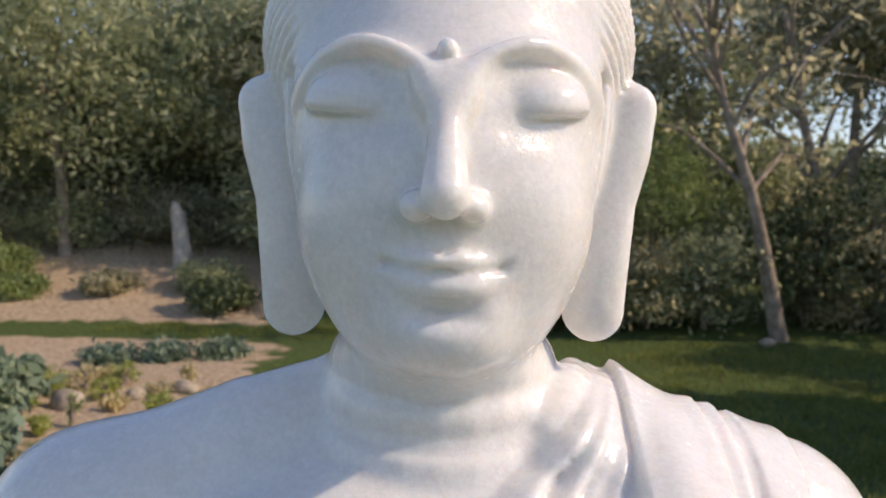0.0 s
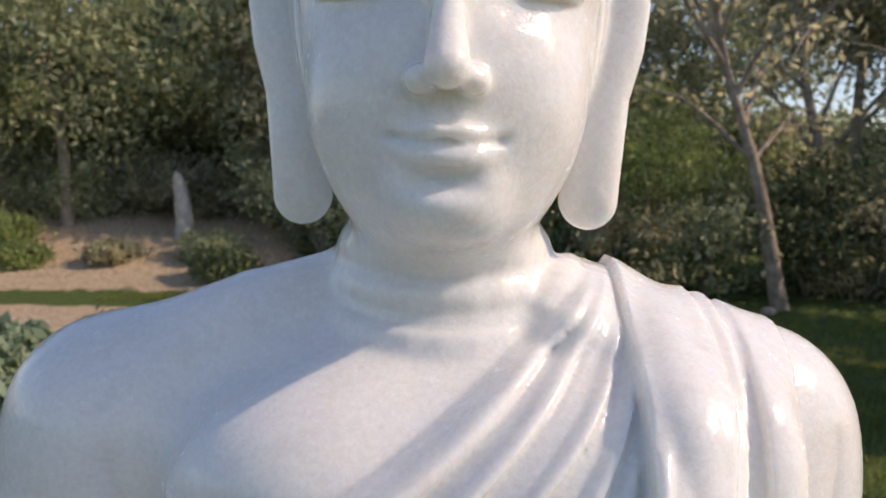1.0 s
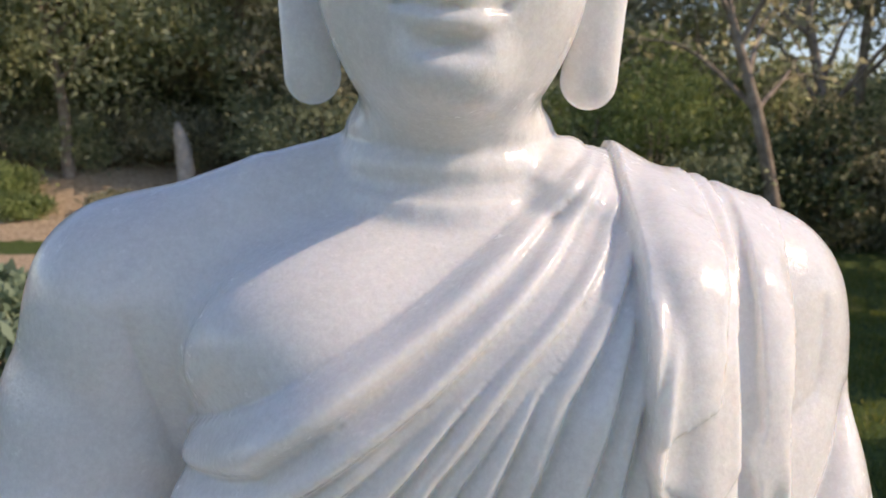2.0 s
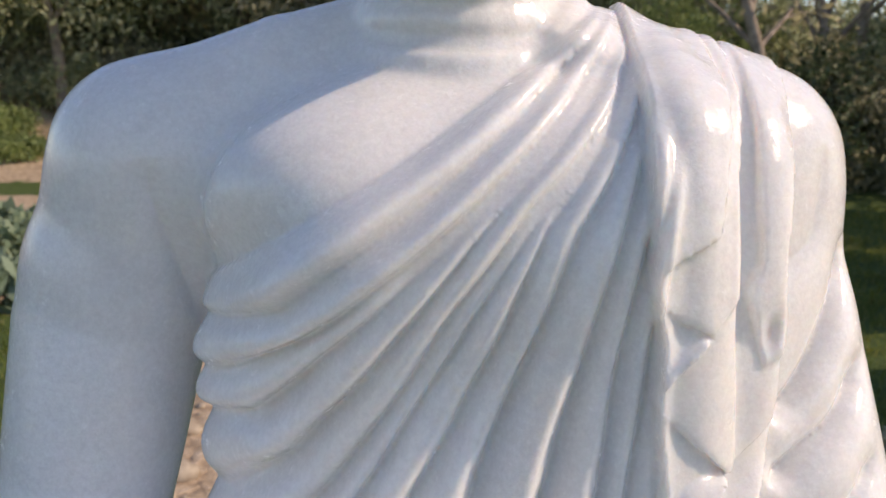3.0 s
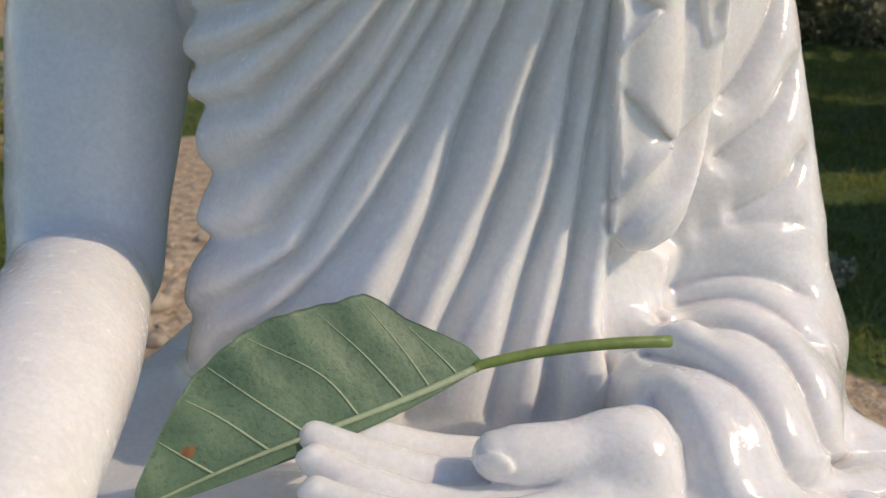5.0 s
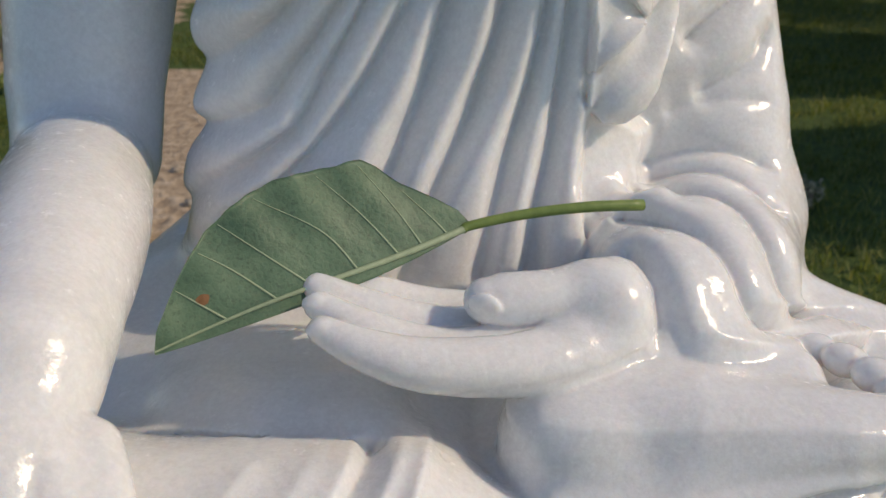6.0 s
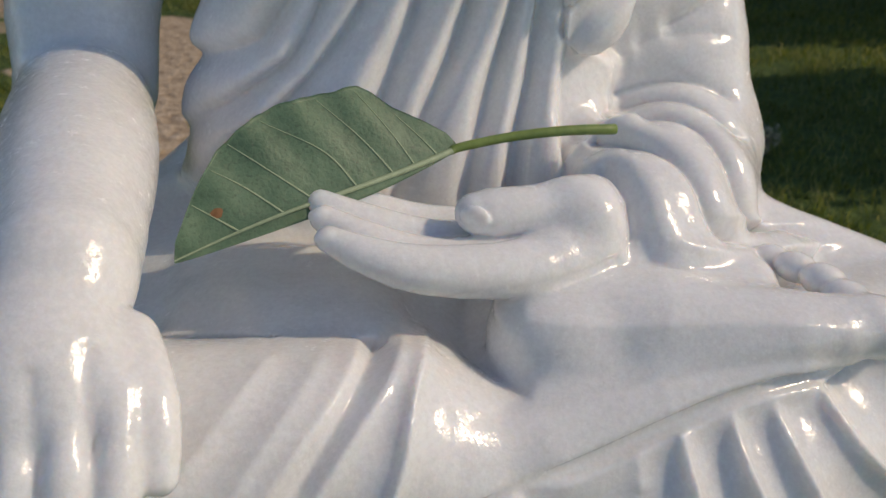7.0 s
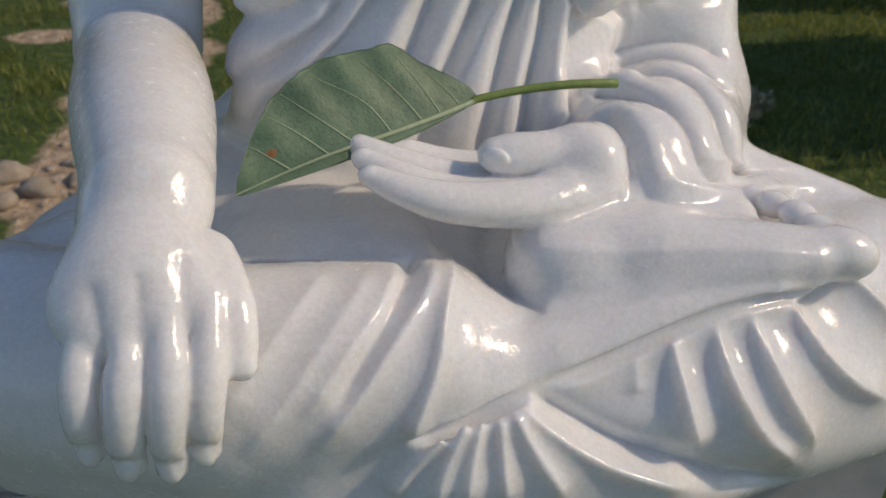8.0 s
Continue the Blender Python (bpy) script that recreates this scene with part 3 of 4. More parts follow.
def robe_forms(c, base):
    c.limb(bend([(0.046, -0.022, 1.390), (0.064, -0.022, 1.412), (0.078, 0.010, 1.432), (0.085, 0.060, 1.432)], 10), [0.004, 0.008, 0.011] + [0.012] * 7, k=0.010)
    c.limb(bend([(0.075, -0.040, 1.396), (0.088, -0.020, 1.412), (0.100, 0.020, 1.424), (0.105, 0.060, 1.424)], 10), [0.008] + [0.012] * 9, k=0.010)
    c.wave(pleats, (-0.01, -0.05, 1.20), (0.23, 0.16, 0.28))
    # the long end hanging from the shoulder, with its stepped edge
    c.limb(bend([(0.118, 0.030, 1.402), (0.124, -0.050, 1.383), (0.128, -0.092, 1.343), (0.131, -0.108, 1.27), (0.132, -0.114, 1.19), (0.134, -0.117, 1.125)], 14), np.linspace(0.021, 0.022, 14), k=0.018)
    c.limb(bend([(0.160, 0.028, 1.394), (0.168, -0.042, 1.370), (0.173, -0.073, 1.33), (0.175, -0.088, 1.25), (0.168, -0.098, 1.17), (0.158, -0.108, 1.125)], 14), [0.020] * 14, k=0.018)
    # creases of the sleeve
    # cuff: a rolled lip, and crescent creases round the forearm
    c.limb(bend([(0.140, -0.120, 0.985), (0.136, -0.175, 1.012), (0.140, -0.212, 1.032), (0.153, -0.240, 1.034), (0.157, -0.262, 1.016), (0.168, -0.266, 0.992), (0.200, -0.250, 0.972)], 16), [0.009] + [0.014] * 14 + [0.010], k=0.012)
    c.limb(bend([(0.148, -0.130, 1.022), (0.165, -0.172, 1.046), (0.190, -0.205, 1.036), (0.205, -0.232, 1.008), (0.235, -0.225, 0.975), (0.300, -0.195, 0.955)], 16), [0.008] + [0.013] * 14 + [0.008], k=0.012)
    c.limb([(0.170, -0.080, 1.006), (0.165, -0.150, 1.008), (0.160, -0.205, 1.008)], [0.038, 0.038, 0.036], k=0.012)
    for pts, deep, wide in (([(0.191, -0.089, 1.098), (0.212, -0.092, 1.109), (0.238, -0.094, 1.113), (0.284, -0.075, 1.101)], 0.006, 0.009),
                            ([(0.163, -0.114, 1.063), (0.193, -0.095, 1.070), (0.223, -0.097, 1.073), (0.255, -0.100, 1.066), (0.281, -0.097, 1.048)], 0.010, 0.009),
                            ([(0.156, -0.124, 1.050), (0.181, -0.112, 1.057), (0.213, -0.110, 1.061), (0.238, -0.122, 1.055), (0.256, -0.140, 1.039), (0.276, -0.127, 1.022)], 0.012, 0.008),
                            ([(0.149, -0.138, 1.044), (0.170, -0.140, 1.056), (0.196, -0.148, 1.055), (0.216, -0.168, 1.049), (0.228, -0.195, 1.032), (0.238, -0.215, 1.005), (0.262, -0.205, 0.980)], 0.014, 0.008),
                            ([(0.132, -0.155, 1.026), (0.146, -0.176, 1.046), (0.160, -0.196, 1.055), (0.178, -0.214, 1.048), (0.190, -0.232, 1.032), (0.196, -0.246, 1.012), (0.214, -0.240, 0.988), (0.260, -0.220, 0.972)], 0.014, 0.008),
                            ([(0.233, -0.028, 1.352), (0.231, -0.036, 1.320), (0.221, -0.043, 1.288), (0.188, -0.111, 1.276)], 0.004, 0.007),
                            ([(0.268, -0.022, 1.298), (0.255, -0.031, 1.264), (0.240, -0.046, 1.233), (0.220, -0.058, 1.202), (0.201, -0.071, 1.181)], 0.017, 0.009),
                            ([(0.275, -0.023, 1.216), (0.250, -0.057, 1.182), (0.225, -0.072, 1.163), (0.201, -0.074, 1.140)], 0.017, 0.009),
                            ([(0.283, -0.051, 1.157), (0.264, -0.074, 1.135), (0.239, -0.082, 1.120), (0.211, -0.078, 1.106)], 0.012, 0.009)):
        c.carve(bend(pts, 14), deep, wide, (-0.3, 0.9, -0.3) if pts[0][2] > 1.14 else (-0.15, 0.80, -0.58))
    c.carve(bend([(0.160, -0.273, 1.004), (0.200, -0.266, 0.993), (0.245, -0.240, 0.980), (0.300, -0.200, 0.962), (0.345, -0.175, 0.950)], 14), -0.010, 0.008, (-0.15, 0.80, -0.58))
    c.carve(bend([(0.215, -0.235, 1.003), (0.250, -0.195, 0.982), (0.290, -0.168, 0.966), (0.330, -0.150, 0.958)], 12), -0.008, 0.008, (-0.15, 0.80, -0.58))
    c.wave(hanging_end, (0.155, -0.03, 1.27), (0.08, 0.13, 0.19))
    c.limb(bend([(0.25, -0.12, 0.945), (0.31, -0.15, 0.950), (0.375, -0.17, 0.925)], 8), [0.026, 0.026, 0.025, 0.022, 0.02, 0.02, 0.02, 0.02], k=0.02)
    # trouser leg over the shin: pleats, hem, and the folds below the foot
    hem = base.fall([(-0.150, -0.268, 1.0), (-0.095, -0.298, 1.0), (-0.046, -0.305, 1.0), (0.010, -0.318, 1.0)], (0, 0, -1), 0.05)
    for dy, dz, r in ((0.022, -0.012, 0.020), (0.055, -0.010, 0.022), (0.095, -0.010, 0.024)):
        c.limb(bend(hem[:3] + (0.010, dy, dz), 14), [r] * 14, k=0.026)
    c.limb(bend(hem + (0, -0.006, 0.002), 14), [0.001] + [0.0036] * 12 + [0.001], k=0.003, mode="cut")
    # folds of the lap: sharp ridges with hollow flutes between them, and deep overlaps
    c.carve(bend([(-0.025, -0.304, 0.966), (-0.037, -0.348, 0.966), (-0.048, -0.372, 0.957), (-0.068, -0.399, 0.935), (-0.085, -0.413, 0.911)], 14), 0.009, 0.006)
    for pts, deep, wide in (([(-0.040, -0.318, 0.966), (-0.052, -0.362, 0.962), (-0.072, -0.388, 0.946), (-0.105, -0.414, 0.905)], -0.008, 0.010),
                            ([(-0.012, -0.309, 0.966), (-0.026, -0.359, 0.962), (-0.045, -0.386, 0.947), (-0.069, -0.409, 0.918), (-0.098, -0.420, 0.881)], -0.010, 0.008),
                            ([(0.003, -0.300, 0.962), (-0.008, -0.350, 0.962), (-0.014, -0.378, 0.953), (-0.019, -0.398, 0.933), (-0.031, -0.412, 0.902), (-0.039, -0.413, 0.877)], -0.012, 0.007),
                            ([(-0.057, -0.320, 0.966), (-0.077, -0.369, 0.960), (-0.099, -0.398, 0.940), (-0.117, -0.414, 0.917), (-0.145, -0.420, 0.88)], -0.007, 0.014),
                            ([(-0.088, -0.325, 0.967), (-0.110, -0.368, 0.960), (-0.130, -0.395, 0.942), (-0.155, -0.412, 0.91)], -0.006, 0.014),
                            ([(0.120, -0.365, 0.915), (0.121, -0.388, 0.890)], -0.005, 0.008),
                            ([(0.146, -0.356, 0.924), (0.150, -0.376, 0.903), (0.156, -0.397, 0.874), (0.165, -0.405, 0.850)], -0.015, 0.009),
                            ([(0.180, -0.350, 0.933), (0.185, -0.372, 0.903), (0.193, -0.387, 0.884), (0.214, -0.397, 0.852), (0.249, -0.392, 0.820)], -0.016, 0.009),
                            ([(0.208, -0.348, 0.934), (0.218, -0.369, 0.905), (0.234, -0.387, 0.876), (0.264, -0.388, 0.830)], -0.014, 0.009),
                            ([(0.244, -0.337, 0.935), (0.254, -0.349, 0.914), (0.268, -0.362, 0.896), (0.296, -0.365, 0.871), (0.336, -0.356, 0.845)], -0.016, 0.010),
                            ([(0.300, -0.300, 0.935), (0.335, -0.315, 0.905), (0.385, -0.300, 0.875)], -0.012, 0.012),
                            ([(-0.014, -0.404, 0.882), (-0.036, -0.413, 0.859), (-0.051, -0.416, 0.835)], -0.009, 0.006),
                            ([(0.000, -0.398, 0.886), (-0.014, -0.417, 0.863), (-0.022, -0.424, 0.835)], -0.009, 0.006),
                            ([(0.010, -0.398, 0.888), (0.003, -0.416, 0.866), (-0.001, -0.427, 0.836)], -0.009, 0.006),
                            ([(0.021, -0.398, 0.890), (0.023, -0.415, 0.864), (0.026, -0.425, 0.832)], -0.010, 0.007),
                            ([(0.029, -0.396, 0.892), (0.045, -0.413, 0.865), (0.068, -0.421, 0.828)], -0.011, 0.008),
                            ([(0.033, -0.394, 0.896), (0.067, -0.410, 0.870), (0.108, -0.418, 0.846), (0.162, -0.417, 0.822)], -0.013, 0.009)):
        c.carve(bend(pts, 10), deep, wide)
    c.carve(bend([(0.045, -0.393, 0.902), (0.068, -0.400, 0.889), (0.108, -0.411, 0.866), (0.150, -0.413, 0.849), (0.198, -0.407, 0.823), (0.261, -0.385, 0.795)], 16), 0.020, 0.010)


def limb_ends(c):
    """The touching hand, the open hand and the upturned foot."""
    c.limb([(-0.194, -0.345, 1.036), (-0.194, -0.405, 1.016)], [0.024, 0.029], k=0.016)
    c.limb([(-0.199, -0.320, 1.040), (-0.197, -0.385, 1.020)], [0.036, 0.037], k=0.012)
    c.egg((-0.192, -0.420, 1.004), (0.050, 0.026, 0.040), (-38, 0, 0), k=0.020)
    for a, b, d, e, r in (((-0.217, -0.425, 1.000), (-0.221, -0.452, 0.974), (-0.222, -0.458, 0.948), (-0.222, -0.450, 0.922), 0.0110),
                          ((-0.197, -0.430, 1.006), (-0.196, -0.457, 0.975), (-0.199, -0.464, 0.945), (-0.201, -0.456, 0.914), 0.0120),
                          ((-0.175, -0.430, 1.008), (-0.173, -0.457, 0.975), (-0.176, -0.464, 0.943), (-0.178, -0.456, 0.911), 0.0120),
                          ((-0.155, -0.424, 1.008), (-0.153, -0.450, 0.978), (-0.156, -0.459, 0.948), (-0.159, -0.452, 0.919), 0.0112)):
        c.limb(bend([a, b, d, e], 9), np.linspace(r * 1.08, r * 0.82, 9), k=0.003)
        tip = np.array(e)
        c.egg(tip + (0, -0.0085, 0.001), (0.0064, 0.0036, 0.0092), (8, 0, 0), k=0.001)
        c.carve(bend([tip + (-0.0075, -0.0070, 0.0090), tip + (0, -0.0105, 0.0118), tip + (0.0075, -0.0070, 0.0090)], 8), 0.004, 0.0026)
    c.limb(bend([(-0.158, -0.390, 1.014), (-0.141, -0.420, 0.998), (-0.136, -0.442, 0.972)], 7), [0.018, 0.017, 0.015, 0.0135, 0.012, 0.011, 0.009], k=0.006)
    for pts in ([(-0.213, -0.435, 1.027), (-0.209, -0.446, 1.008), (-0.205, -0.460, 0.985)], [(-0.189, -0.435, 1.033), (-0.187, -0.444, 1.017), (-0.186, -0.453, 0.993)],
                [(-0.167, -0.419, 1.037), (-0.165, -0.437, 1.018), (-0.162, -0.452, 0.991)]):
        c.carve(bend(pts, 10), 0.004, 0.006)
    # open hand
    c.limb([(0.165, -0.225, 1.002), (0.125, -0.250, 1.002), (0.085, -0.276, 1.000)], [0.036, 0.034, 0.024], k=0.004)
    c.limb(bend([(0.128, -0.246, 1.018), (0.102, -0.256, 1.026), (0.066, -0.266, 1.029), (0.036, -0.270, 1.029)], 9), [0.027, 0.025, 0.0215, 0.019, 0.0172, 0.0162, 0.0162, 0.0162, 0.0140], k=0.005)
    c.egg((0.106, -0.262, 1.018), (0.030, 0.024, 0.030), (0, 0, -20), k=0.010)
    c.carve(bend([(0.138, -0.222, 1.050), (0.138, -0.252, 1.045), (0.141, -0.268, 1.030), (0.139, -0.280, 1.012), (0.128, -0.290, 0.998)], 12), 0.014, 0.006, (-0.15, 0.80, -0.58))
    c.egg((0.033, -0.2835, 1.0330), (0.0105, 0.0035, 0.0090), (15, 0, -20), k=0.001)
    c.limb(bend([(0.113, -0.266, 0.999), (0.060, -0.295, 1.000), (0.000, -0.309, 1.009), (-0.035, -0.307, 1.019), (-0.057, -0.299, 1.027)], 11), np.linspace(0.0225, 0.0085, 11), k=0.006)
    c.limb(bend([(0.080, -0.270, 0.990), (0.010, -0.285, 1.001), (-0.032, -0.284, 1.017), (-0.060, -0.273, 1.029)], 10), np.linspace(0.020, 0.009, 10), k=0.004)
    c.limb(bend([(0.075, -0.248, 0.992), (0.010, -0.258, 1.003), (-0.035, -0.258, 1.020), (-0.063, -0.253, 1.032)], 10), np.linspace(0.018, 0.009, 10), k=0.004)
    c.limb(bend([(0.070, -0.228, 0.994), (0.010, -0.234, 1.004), (-0.030, -0.236, 1.019), (-0.056, -0.236, 1.031)], 10), np.linspace(0.017, 0.009, 10), k=0.004)
    c.egg((0.04, -0.262, 0.999), (0.06, 0.036, 0.011), k=0.008)
    for x, y, z in ((-0.060, -0.3035, 1.0315), (-0.064, -0.277, 1.0345)):
        c.egg((x, y, z), (0.0070, 0.0050, 0.0030), (20, -28, 0), k=0.001)
    # upturned foot
    c.limb([(0.080, -0.288, 0.950), (0.150, -0.303, 0.955), (0.258, -0.318, 0.956)], [0.042, 0.039, 0.028], k=0.002)
    c.egg((0.080, -0.306, 0.950), (0.046, 0.036, 0.037), (0, -8, -10), k=0.010)
    c.limb([(0.100, -0.262, 0.958), (0.170, -0.262, 0.964), (0.222, -0.264, 0.964)], [0.032, 0.031, 0.025], k=0.02)
    c.limb([(0.075, -0.335, 0.898), (0.140, -0.330, 0.920), (0.225, -0.324, 0.943)], [0.050, 0.042, 0.031], k=0.018)
    for x, y, z, r in ((0.252, -0.245, 0.976, 0.0108), (0.262, -0.261, 0.977, 0.0114), (0.273, -0.279, 0.976, 0.0120), (0.281, -0.297, 0.971, 0.0132)):
        c.egg((x, y, z), (r * 1.35, r, r), (0, 14, -8), k=0.0015)
    c.egg((0.287, -0.320, 0.962), (0.031, 0.021, 0.023), (0, 8, -4), k=0.008)
    c.carve(bend([(0.045, -0.244, 0.960), (0.034, -0.268, 0.955), (0.031, -0.310, 0.949), (0.039, -0.334, 0.947), (0.060, -0.357, 0.942)], 12), 0.016, 0.010)
    # the sole turns over an edge into the hollow side of the foot and shin
    c.carve(bend([(0.048, -0.256, 0.943), (0.069, -0.326, 0.979), (0.117, -0.329, 0.976), (0.169, -0.334, 0.979), (0.225, -0.338, 0.978), (0.285, -0.342, 0.968)], 16), -0.004, 0.012)
    c.carve(bend([(0.007, -0.379, 0.944), (0.055, -0.367, 0.940), (0.103, -0.362, 0.948), (0.152, -0.358, 0.955), (0.215, -0.353, 0.960), (0.290, -0.349, 0.957)], 16), 0.006, 0.020)
    # creases: below the foot, round the heel, between hand and foot, at the wrist
    c.limb(bend([(-0.037, -0.416, 0.881), (0.002, -0.406, 0.889), (0.041, -0.397, 0.902), (0.093, -0.381, 0.912), (0.146, -0.368, 0.928), (0.177, -0.362, 0.937), (0.212, -0.355, 0.942), (0.256, -0.340, 0.940), (0.290, -0.328, 0.937)], 24),
           [0.003] + [0.0062] * 22 + [0.004], k=0.0025, mode="cut")
    c.limb(bend([(0.027, -0.312, 0.956), (0.033, -0.325, 0.954), (0.041, -0.338, 0.951), (0.054, -0.346, 0.948)], 12), np.linspace(0.005, 0.002, 12), k=0.008, mode="cut")
    c.limb(bend([(0.012, -0.322, 0.993), (0.035, -0.324, 0.9955), (0.061, -0.319, 0.9960), (0.083, -0.311, 0.9965), (0.106, -0.300, 0.998), (0.128, -0.288, 1.000)], 14), [0.002] + [0.0055] * 13, k=0.002, mode="cut")


def build_figure():
    base = Clay()
    body_forms(base)
    c = Clay()
    c.ops = list(base.ops)
    robe_forms(c, base)
    bare_arm(c)
    limb_ends(c)
    head_forms(c)
    return c


def solid_mesh(name, verts, faces, mats, smooth=True):
    me = bpy.data.meshes.new(name)
    nv, nf = len(verts), len(faces)
    k = faces.shape[1]
    me.vertices.add(nv)
    me.vertices.foreach_set("co", np.asarray(verts, np.float32).ravel())
    me.loops.add(nf * k)
    me.loops.foreach_set("vertex_index", np.asarray(faces, np.int32).ravel())
    me.polygons.add(nf)
    me.polygons.foreach_set("loop_start", np.arange(0, nf * k, k, dtype=np.int32))
    me.polygons.foreach_set("use_smooth", np.full(nf, smooth))
    me.update(calc_edges=True)
    for m in mats:
        me.materials.append(m)
    return me

# ---- the place ----
def smooth(a, b, v):
    t = np.clip((v - a) / (b - a), 0, 1)
    return t * t * (3 - 2 * t)


def rise(x, y):
    bank = 1.1 * smooth(10.7, 16, y) * smooth(-0.5, -3.5, x) + 0.25 * smooth(9.5, 13, y) * smooth(1, 4, x)
    far = 1.5 * smooth(30, 120, np.hypot(x, y))
    return 0.018 * np.sin(1.3 * x + 0.4) * np.cos(1.1 * y) + bank + far


def bare_ground(x, y):
    """How bare the earth is: sandy track and bank beyond the lawn, worn patches near the statue."""
    track = smooth(6.6, 7.6, y) * smooth(10.4, 9.6, y) * smooth(-1.2, -2.4, x)
    bank = smooth(10.7, 11.6, y) * smooth(-1.5, -3.0, x)
    bed = smooth(2.2, 0.6, np.hypot(x + 3.1, 0.8 * (y - 6.0)))
    spot = sum(smooth(r, 0.3 * r, np.hypot(x - a, y - b)) for a, b, r in
               ((-0.98, 1.95, 0.50), (-0.86, 2.45, 0.50), (-0.80, 1.45, 0.45), (-0.93, 2.95, 0.50), (-0.98, 3.55, 0.60), (-1.08, 4.25, 0.65), (-1.25, 5.0, 0.70), (-1.62, 3.9, 0.3), (-1.0, 3.3, 0.3), (1.3, 1.55, 0.5), (-2.8, 6.4, 0.8), (-1.05, 4.6, 0.45), (1.9, 1.1, 0.5), (0.0, 0.2, 1.3)))
    return np.clip(0.70 * track + 0.70 * bank + 0.55 * bed + 0.6 * spot, 0, 0.8)


def lay_ground():
    n = 380
    u = np.linspace(-1, 1, n)
    line = 0.9 * np.sinh(7.2 * u)
    x, y = np.meshgrid(line, line + 3.0, indexing="ij")
    z = rise(x, y)
    i = np.arange(n * n).reshape(n, n)
    f = np.stack([i[:-1, :-1], i[1:, :-1], i[1:, 1:], i[:-1, 1:]], -1).reshape(-1, 4)
    me = solid_mesh("ground", np.stack([x, y, z], -1).reshape(-1, 3), f, [GROUND])
    a = me.attributes.new("bare", "FLOAT", "POINT")
    a.data.foreach_set("value", bare_ground(x, y).astype(np.float32).ravel())
    return tagged(new("ground", me), "patchy green lawn with bare sandy earth", "ground", kind="structure")


def blades(name, at, tall, lean, wide, mat, label, category):
    """Tufts of tapering blades, rooted at the given places."""
    n = len(at)
    a = np.random.uniform(0, 2 * np.pi, n)
    h = tall * np.random.uniform(0.5, 1.25, n)
    side = np.stack([np.cos(a), np.sin(a), 0 * a], -1) * (wide * np.random.uniform(0.7, 1.3, n))[:, None]
    b = a + np.pi / 2 + np.random.normal(0, 0.5, n)
    tip = np.stack([np.cos(b) * lean * h, np.sin(b) * lean * h, h], -1)
    v = np.stack([at - side, at + side, at + tip * (0.55, 0.55, 0.62) + side * 0.7, at + tip * (0.55, 0.55, 0.62) - side * 0.7, at + tip], 1).reshape(-1, 3)
    k = np.arange(n)[:, None] * 5
    f = np.concatenate([k + np.array([[0, 1, 2, 3]]), k + np.array([[3, 2, 4, 4]])])
    quads, tris = f[:n], f[n:][:, :3]
    me = bpy.data.meshes.new(name)
    me.from_pydata(v.tolist(), [], quads.tolist() + tris.tolist())
    me.materials.append(mat)
    return tagged(new(name, me), label, category, kind="stuff")


def sow(n, x0, x1, y0, y1, tuft=0.05, keep=0.28):
    out = []
    c = np.stack([np.random.uniform(x0, x1, n // 12), np.random.uniform(y0, y1, n // 12)], -1)
    edge = np.minimum(np.minimum(c[:, 0] - x0, x1 - c[:, 0]), np.minimum(c[:, 1] - y0, y1 - c[:, 1]))
    c = c[np.random.uniform(0, 0.9, len(c)) < edge + 0.05]
    wave = np.array([noise.noise((1.7 * px, 1.7 * py, 0.3)) for px, py in c])
    c = c[(bare_ground(c[:, 0], c[:, 1]) + 0.35 * np.maximum(0, -wave) < keep)]
    p = np.repeat(c, 12, axis=0) + np.random.normal(0, tuft, (12 * len(c), 2))
    return np.column_stack([p, rise(p[:, 0], p[:, 1]) - 0.004])


def tube(path, radii, sides=9):
    """Rings of a tapering stem along a path."""
    p, r = np.array(path, float), np.array(radii, float)
    d = np.gradient(p, axis=0)
    d /= np.linalg.norm(d, axis=1)[:, None]
    up = np.where(np.abs(d[:, 2:3]) < 0.9, np.array([[0, 0, 1.0]]), np.array([[1.0, 0, 0]]))
    s = np.cross(d, up)
    s /= np.linalg.norm(s, axis=1)[:, None]
    w = np.cross(d, s)
    a = np.linspace(0, 2 * np.pi, sides, endpoint=False)
    ring = (np.cos(a)[None, :, None] * s[:, None] + np.sin(a)[None, :, None] * w[:, None]) * r[:, None, None]
    v = (p[:, None] + ring).reshape(-1, 3)
    n = len(p)
    i = np.arange(n * sides).reshape(n, sides)
    j = np.roll(i, -1, axis=1)
    f = np.stack([i[:-1], j[:-1], j[1:], i[1:]], -1).reshape(-1, 4)
    return v, f


def joined(pieces):
    vs, fs, k = [], [], 0
    for v, f in pieces:
        vs.append(v)
        fs.append(f + k)
        k += len(v)
    return np.concatenate(vs), np.concatenate(fs)


def sprays(mid, spread, count, size, slim=0.4, droop=0.0):
    """Many small leaves round the given middles: bent four-cornered blades."""
    n = len(mid) * count
    c = np.repeat(mid, count, axis=0) + np.random.normal(0, 1, (n, 3)) * np.repeat(spread, count)[:, None] * (1, 1, 0.75)
    d = np.random.normal(0, 1, (n, 3)) + (0, 0, -droop)
    d /= np.linalg.norm(d, axis=1)[:, None]
    s = np.cross(d, np.random.normal(0, 1, (n, 3)))
    s /= np.linalg.norm(s, axis=1)[:, None]
    k = (size * np.random.uniform(0.6, 1.4, n))[:, None]
    v = np.stack([c - d * k, c + s * k * slim, c + d * k, c - s * k * slim], 1).reshape(-1, 3)
    return v, np.arange(4 * n).reshape(n, 4)


def thing(name, at, label, category, group=""):
    return tagged_at(new(name), at, label, category, group)


